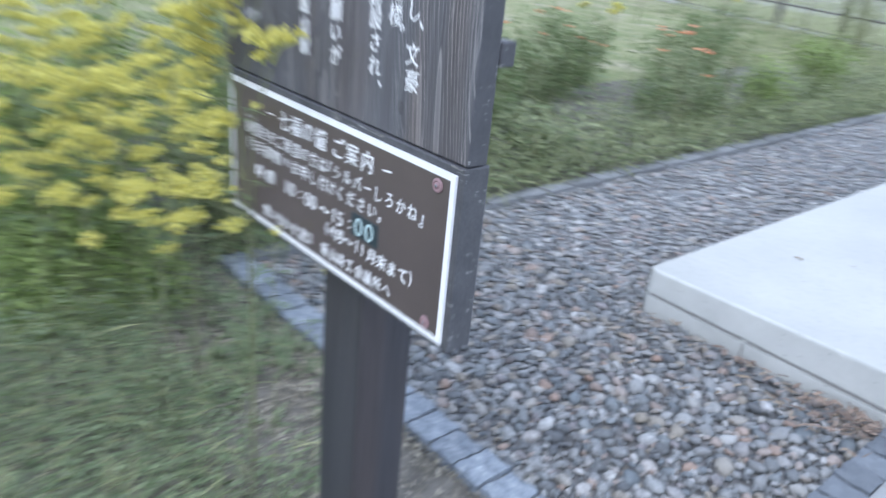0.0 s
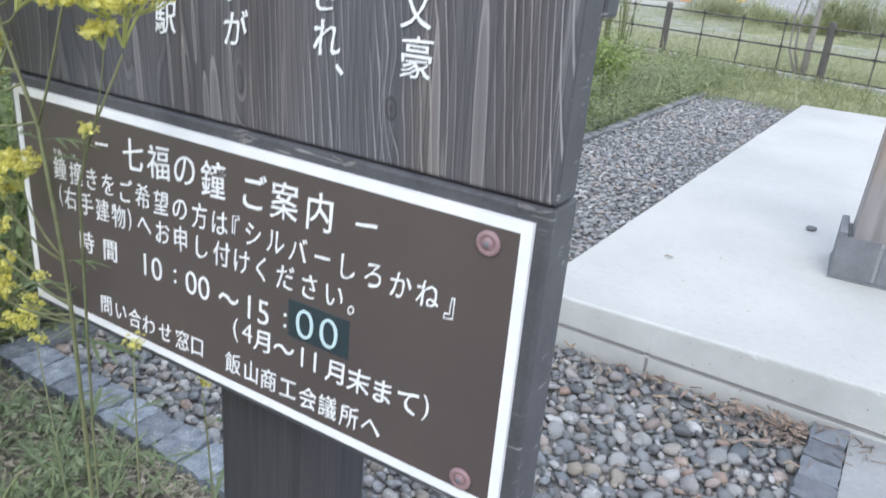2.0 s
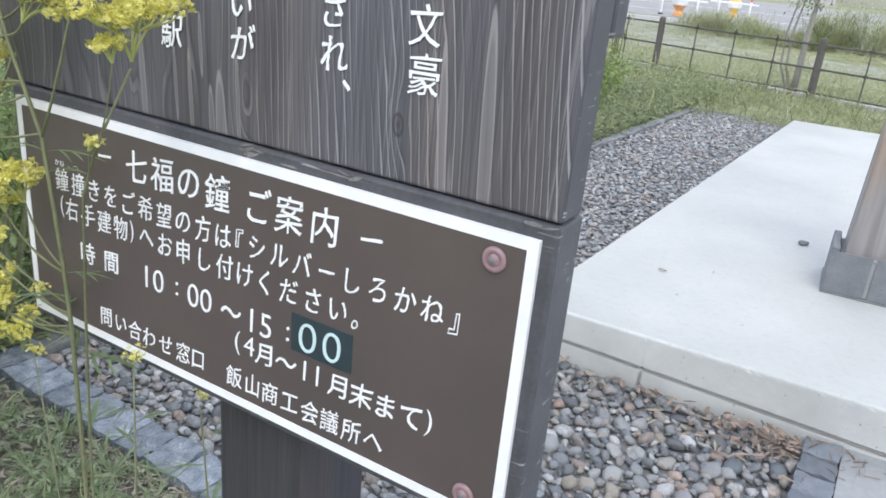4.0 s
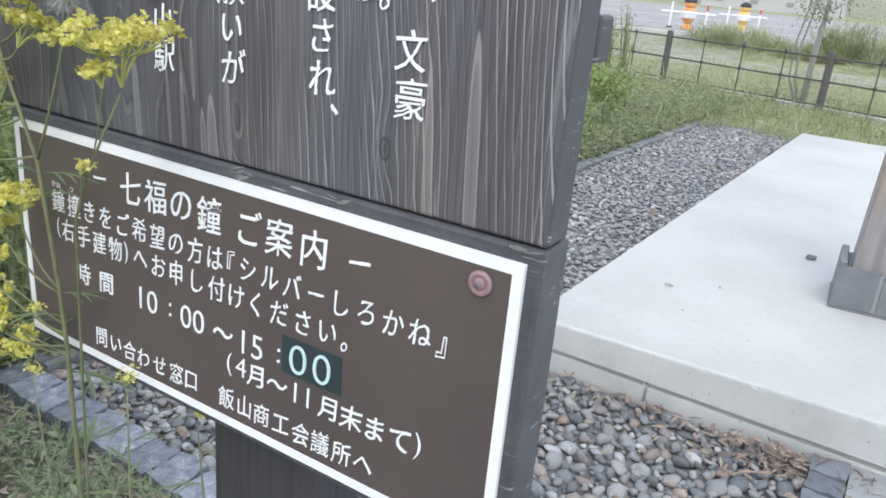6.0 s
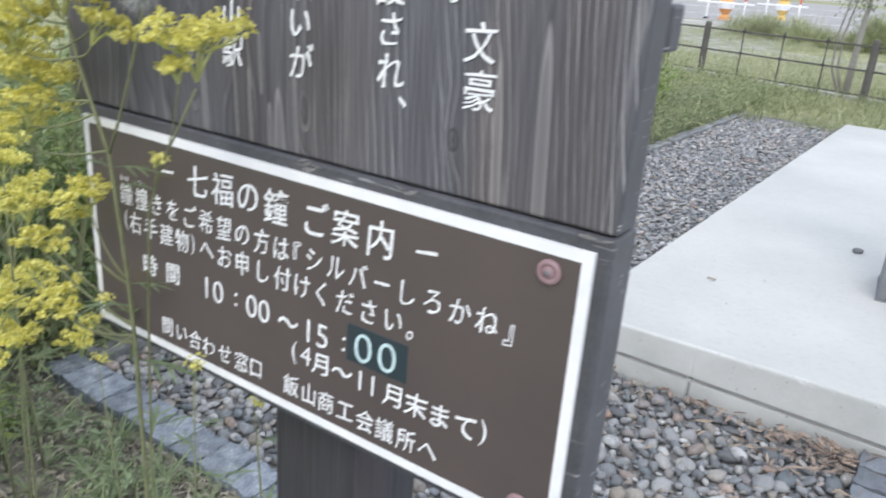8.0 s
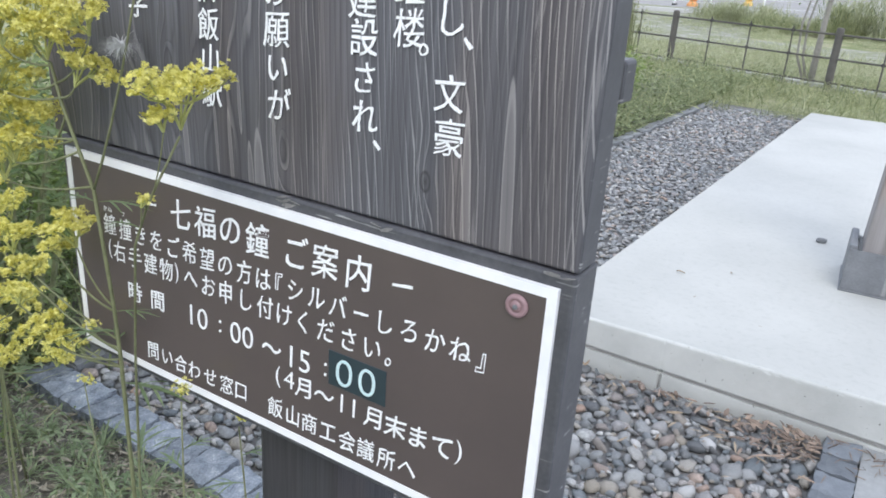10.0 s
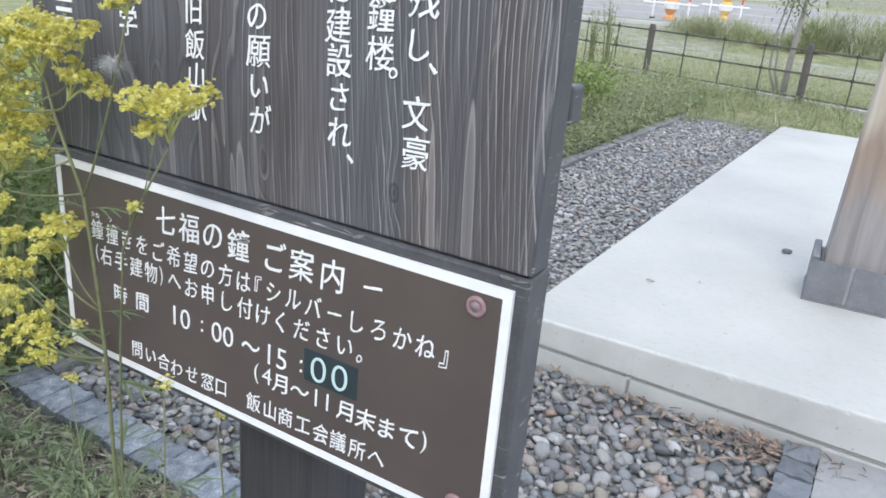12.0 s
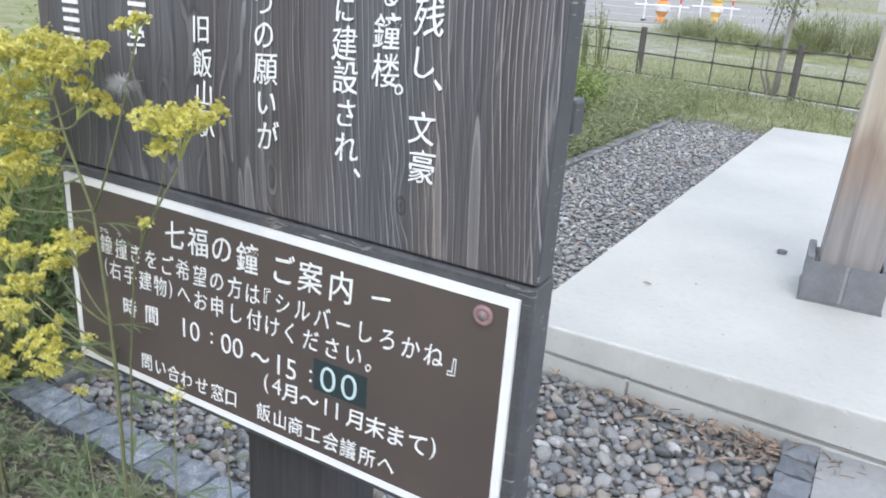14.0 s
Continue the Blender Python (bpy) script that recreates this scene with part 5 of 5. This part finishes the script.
for k, (x, y, hh) in enumerate(((-1.58, 0.12, 0.86), (-1.75, 0.05, 0.92), (-2.2, 0.35, 0.95), (-1.9, 0.75, 0.7))):
    shrub("bed_shrub", "leafy green perennial behind the yellow flowers", x, y, 0.30, hh, 1300, LIME, 350 + k, (0.025, 0.06), group="bed perennials")
for k, (x, y, hh) in enumerate(((-1.62, 0.62, 0.92), (-1.95, 0.98, 0.98), (-2.25, 1.15, 1.0), (-2.6, 1.55, 1.05), (-2.1, 0.62, 0.95), (-2.95, 1.75, 1.05))):
    shrub("bed_shrub", "tall feathery green perennial behind the yellow flowers", x, y, 0.34, hh, 1500, (SHRUB, LIME)[k % 2], 370 + k, (0.02, 0.055), group="bed perennials")
for k in range(16):
    rr = random.Random(500 + k)
    y = 1.1 + 0.25 * k
    shrub("bed_shrub", "leafy green perennial crowding the side bed", -1.82 - 1.2 * rr.random(), y, 0.26, rr.uniform(0.42, 0.80), 620, (WEED, SHRUB)[k % 2], 520 + k, (0.02, 0.055), flowers=(3 if k in (9, 12, 14) else 0), group="bed perennials")
for k, (x, y) in enumerate(((-3.4, 5.6), (-3.0, 6.4), (-2.3, 3.7), (-2.35, 2.4), (-2.6, 2.7))):
    rr = random.Random(400 + k)
    hd = [((x + rr.gauss(0, 0.12), y + rr.gauss(0, 0.12), rr.uniform(0.65, 0.85)), rr.choice((0, 1)), rr.uniform(0.6, 0.9)) for j in range(12)]
    patrinia((x, y), hd, [(x, y, -0.06), (x, y, 0.3), (x + 0.02, y, 0.7)], [(rr.uniform(0.1, 0.7), rr.uniform(0, 6), 0.15) for j in range(10)], "tall patrinia with broad yellow flower heads in the side bed", 420 + k)


def young_tree(x, y, h, seed):
    rnd = random.Random(seed)
    t = thing("young_tree", "slender grey-barked young tree with sparse leaves by the fence", "tree", Matrix.Translation((x, y, -0.07)))
    trunk = [(0, 0, 0), (0.0, 0, 0.4), (0.01, 0.0, 0.8), (0.03, 0.02, 1.3), (0.02, 0, h)]
    part("trunk", tube(trunk, [0.044, 0.040, 0.033, 0.024, 0.01], 10), BARK, t, smooth=True)
    tips = []
    for k in range(2):
        dx = -0.16 - 0.07 * k
        bend = [(-0.05 - 0.03 * k, 0.02, 0), (dx, 0.02, 0.35), (dx - 0.02, 0.02, 0.75), (dx + 0.04, 0.05, 1.2), (dx + 0.02, 0.05, h * 0.9)]
        part("side_stem", tube(bend, [0.018, 0.016, 0.014, 0.010, 0.004], 8), BARK, t, smooth=True)
        tips += [Vector(bend[3]), Vector(bend[4])]
    for k in range(11):
        z = rnd.uniform(0.95, h)
        a = rnd.uniform(0, 6.28)
        b0 = Vector((0.05 + 0.04 * z, 0, z))
        tip = b0 + Vector((0.42 * math.cos(a), 0.42 * math.sin(a), 0.35)) * rnd.uniform(0.5, 1.1)
        part("limb", tube([b0, b0.lerp(tip, 0.5) + Vector((0, 0, -0.03)), tip], [0.012, 0.008, 0.003], 6), BARK, t)
        tips.append(tip)
        tips.append(b0.lerp(tip, 0.6))
    mats = []
    for k in range(1300):
        p = rnd.choice(tips) + Vector((rnd.gauss(0, 1), rnd.gauss(0, 1), rnd.gauss(0, 1))) * 0.13
        mats.append(Matrix.Translation(p) @ Euler((rnd.gauss(0, 0.6), rnd.gauss(0.4, 0.5), rnd.uniform(0, 6.28))).to_matrix().to_4x4() @ Matrix.Scale(rnd.uniform(0.025, 0.05), 4))
    part("crown", place_shapes("crown", [leaf_shape(1.0, 0.42, 0.3, 3), leaf_shape(1.0, 0.34, 0.5, 3)], mats, TREELEAF), TREELEAF, t)


young_tree(-0.80, 10.55, 2.3, 90)

# ---- pebbles ----
rnd = random.Random(12)
shapes3, shapes2 = pebble_shapes(12, 2, 1), pebble_shapes(10, 1, 2)


def pebble_places(x0, x1, y0, y1, step, smin, smax, layers):
    out = []
    for layer in range(layers):
        y = y0 + layer * step * 0.4
        while y < y1:
            x = x0 + rnd.random() * step
            while x < x1:
                px, py = x + rnd.uniform(-0.45, 0.45) * step, y + rnd.uniform(-0.45, 0.45) * step
                if in_bed(px, py):
                    s = smin + (smax - smin) * rnd.random() ** 1.8
                    out.append((px, py, GZ - 0.008 * (layers - 1 - layer) + rnd.uniform(-0.010, 0.004) - s * 0.16, s, rnd.uniform(0, 6.28), rnd.gauss(0, 0.28), rnd.gauss(0, 0.28)))
                x += step
            y += step
    return out


def laid_pebbles(x0, x1, y0, y1):
    """Pebbles side by side: big ones first, smaller ones in the room between."""
    cells, out = collections.defaultdict(list), []
    for tries, smin, smax in ((700, 0.056, 0.074), (9000, 0.038, 0.054), (24000, 0.025, 0.037)):
        for k in range(tries):
            x, y, s = rnd.uniform(x0, x1), rnd.uniform(y0, y1), rnd.uniform(smin, smax)
            if not in_bed(x, y):
                continue
            cx, cy = int(x // 0.09), int(y // 0.09)
            near_by = [q for a in (-1, 0, 1) for b in (-1, 0, 1) for q in cells[cx + a, cy + b]]
            if any((x - q[0]) ** 2 + (y - q[1]) ** 2 < (0.355 * (s + q[2])) ** 2 for q in near_by):
                continue
            cells[cx, cy].append((x, y, s))
            out.append((x, y, GZ - 0.18 * s + rnd.uniform(-0.006, 0.005), s, rnd.uniform(0, 6.28), rnd.gauss(0, 0.42), rnd.gauss(0, 0.42)))
    return out


near = laid_pebbles(-1.45, 0.48, 0.62, 1.78)
core = [p for p in near if -0.30 < p[0] < 0.47 and 1.05 < p[1] < 1.66 and p[2] > GZ - 0.022]
rnd.shuffle(core)
core = core[:300]
keep = set(core)
rest = [p for p in near if p not in keep]
rest += [(x, y, z - 0.009, *q) for x, y, z, *q in pebble_places(-1.45, 0.48, 0.62, 1.78, 0.025, 0.020, 0.042, 1)]
flat2 = [(vs * (1, 1, 0.72), fs) for vs, fs in shapes2]
far = pebble_places(-1.45, -0.25, 1.78, 7.6, 0.031, 0.034, 0.066, 1)
heap = new("pebbles", scatter("pebbles", shapes3, rest, PEBBLES))
heap.parent = bed
tagged(heap, "rounded grey river pebbles", kind="stuff")
# the bed's own gravel, in the lightened copy of its material
heap = new("far_pebbles", scatter("far_pebbles", flat2, far, LIT_PEBBLES))
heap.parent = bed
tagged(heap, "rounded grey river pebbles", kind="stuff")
metas = [mesh_from("pebble", vs, fs, PEBBLE, True) for vs, fs in shapes3]
for i, (x, y, z, s, a, b, c) in enumerate(core):
    p = new("pebble", metas[i % len(metas)])
    p.parent = bed
    p.matrix_basis = Matrix.Translation((x, y, z)) @ Euler((b, c, a)).to_matrix().to_4x4() @ Matrix.Scale(s, 4)

white_stone = new("white_stone", scatter("white_stone", pebble_shapes(1, 2, 8), [(0, 0, 0, 0.062, 2.6, 0.1, 0)], WHITE_STONE))
white_stone.matrix_basis = pose(0.216, 1.462, GZ + 0.006)
tagged(white_stone, "pale whitish pebble among the grey ones", "stone")

# dry leaves and bark slivers caught along the platform
def sliver(width, thick):
    """A split piece of bark, tapered and slightly bent."""
    v = []
    for u, w, z in ((0, 0.5, 0), (0.5, 1.0, 0.04), (1.0, 0.35, 0.0)):
        v += [(u - 0.5, -w * width / 2, z), (u - 0.5, w * width / 2, z), (u - 0.5, w * width / 2, z + thick), (u - 0.5, -w * width / 2, z + thick)]
    f = [(0, 1, 2, 3), (11, 10, 9, 8)] + [(a + k, a + 4 + k, a + 4 + (k + 1) % 4, a + (k + 1) % 4) for a in (0, 4) for k in range(4)]
    return np.array(v), [q for q in f]


def chips_at(rnd):
    if rnd.random() < 0.12:
        x = rnd.gauss(0.03, 0.06)
        return x, slab_front(x) - 0.05 - abs(rnd.gauss(0, 0.03)), GZ + 0.014, 0.006
    x = 0.475 - abs(rnd.gauss(0, 0.13))
    return x, slab_front(x) - 0.045 - abs(rnd.gauss(0, 0.085)) * (0.5 + 1.6 * max(0.0, x)), GZ + 0.014, 0.010


def leaves_at(rnd):
    x = rnd.uniform(-0.35, 0.47)
    return x, slab_front(x) - 0.05 - abs(rnd.gauss(0, 0.16)), GZ + 0.012, 0.008


slivers = [(v, np.array(f)) for v, f in (sliver(0.18, 0.05), sliver(0.34, 0.05), sliver(0.12, 0.05), sliver(0.26, 0.04))]
def twigs_at(rnd):
    x = 0.50 + abs(rnd.gauss(0, 0.10))
    return x, slab_front(x) - 0.035 - abs(rnd.gauss(0, 0.06)), -0.028 if x < 0.585 else -0.034, 0.002


weed_mass("twig_litter", "dark twigs and dry stalks on the paving", 46, twigs_at, (0.012, 0.045), BARKCHIP, 54, [(sliver(0.06, 0.05)[0], np.array(sliver(0.06, 0.05)[1]))], 0.02, 0.06)
weed_mass("bark_chips", "red-brown bark slivers on the pebbles", 150, chips_at, (0.010, 0.046), BARKCHIP, 51, slivers, 0.05, 0.16)
weed_mass("dry_leaves", "narrow dry tan leaves scattered on the pebbles", 60, leaves_at, (0.018, 0.050), DRYLEAF, 52, [leaf_shape(1.0, 0.15, 0.1, 3), leaf_shape(1.0, 0.22, -0.15, 3)], 0.05, 0.18)

# bare chips on the face of the lower board
m = Mat("bare_weathered_wood", rough=0.8, spec=0.3)
m.colour(m.ramp(m.noise(160, 4, 0.6), [(0.3, (0.13, 0.127, 0.124)), (0.7, (0.28, 0.27, 0.26))]))
rr = random.Random(61)
for x, z, count in ((0.0321, 0.9561, 7), (0.1427, 0.9568, 2), (0.2949, 0.9591, 2)):
    mats = [Matrix.Translation((x + rr.gauss(0, 0.009), 0.0029, z + rr.gauss(0, 0.0018))) @ Euler((radians(90), rr.uniform(-0.5, 0.2), 0)).to_matrix().to_4x4() @ Matrix.Diagonal((rr.uniform(0.007, 0.017), rr.uniform(0.006, 0.013), 0.006, 1)) for k in range(count)]
    part("worn_chip", place_shapes("worn_chip", slivers, mats, m.m), m.m, lower, "pale bare chip in the dark stain")
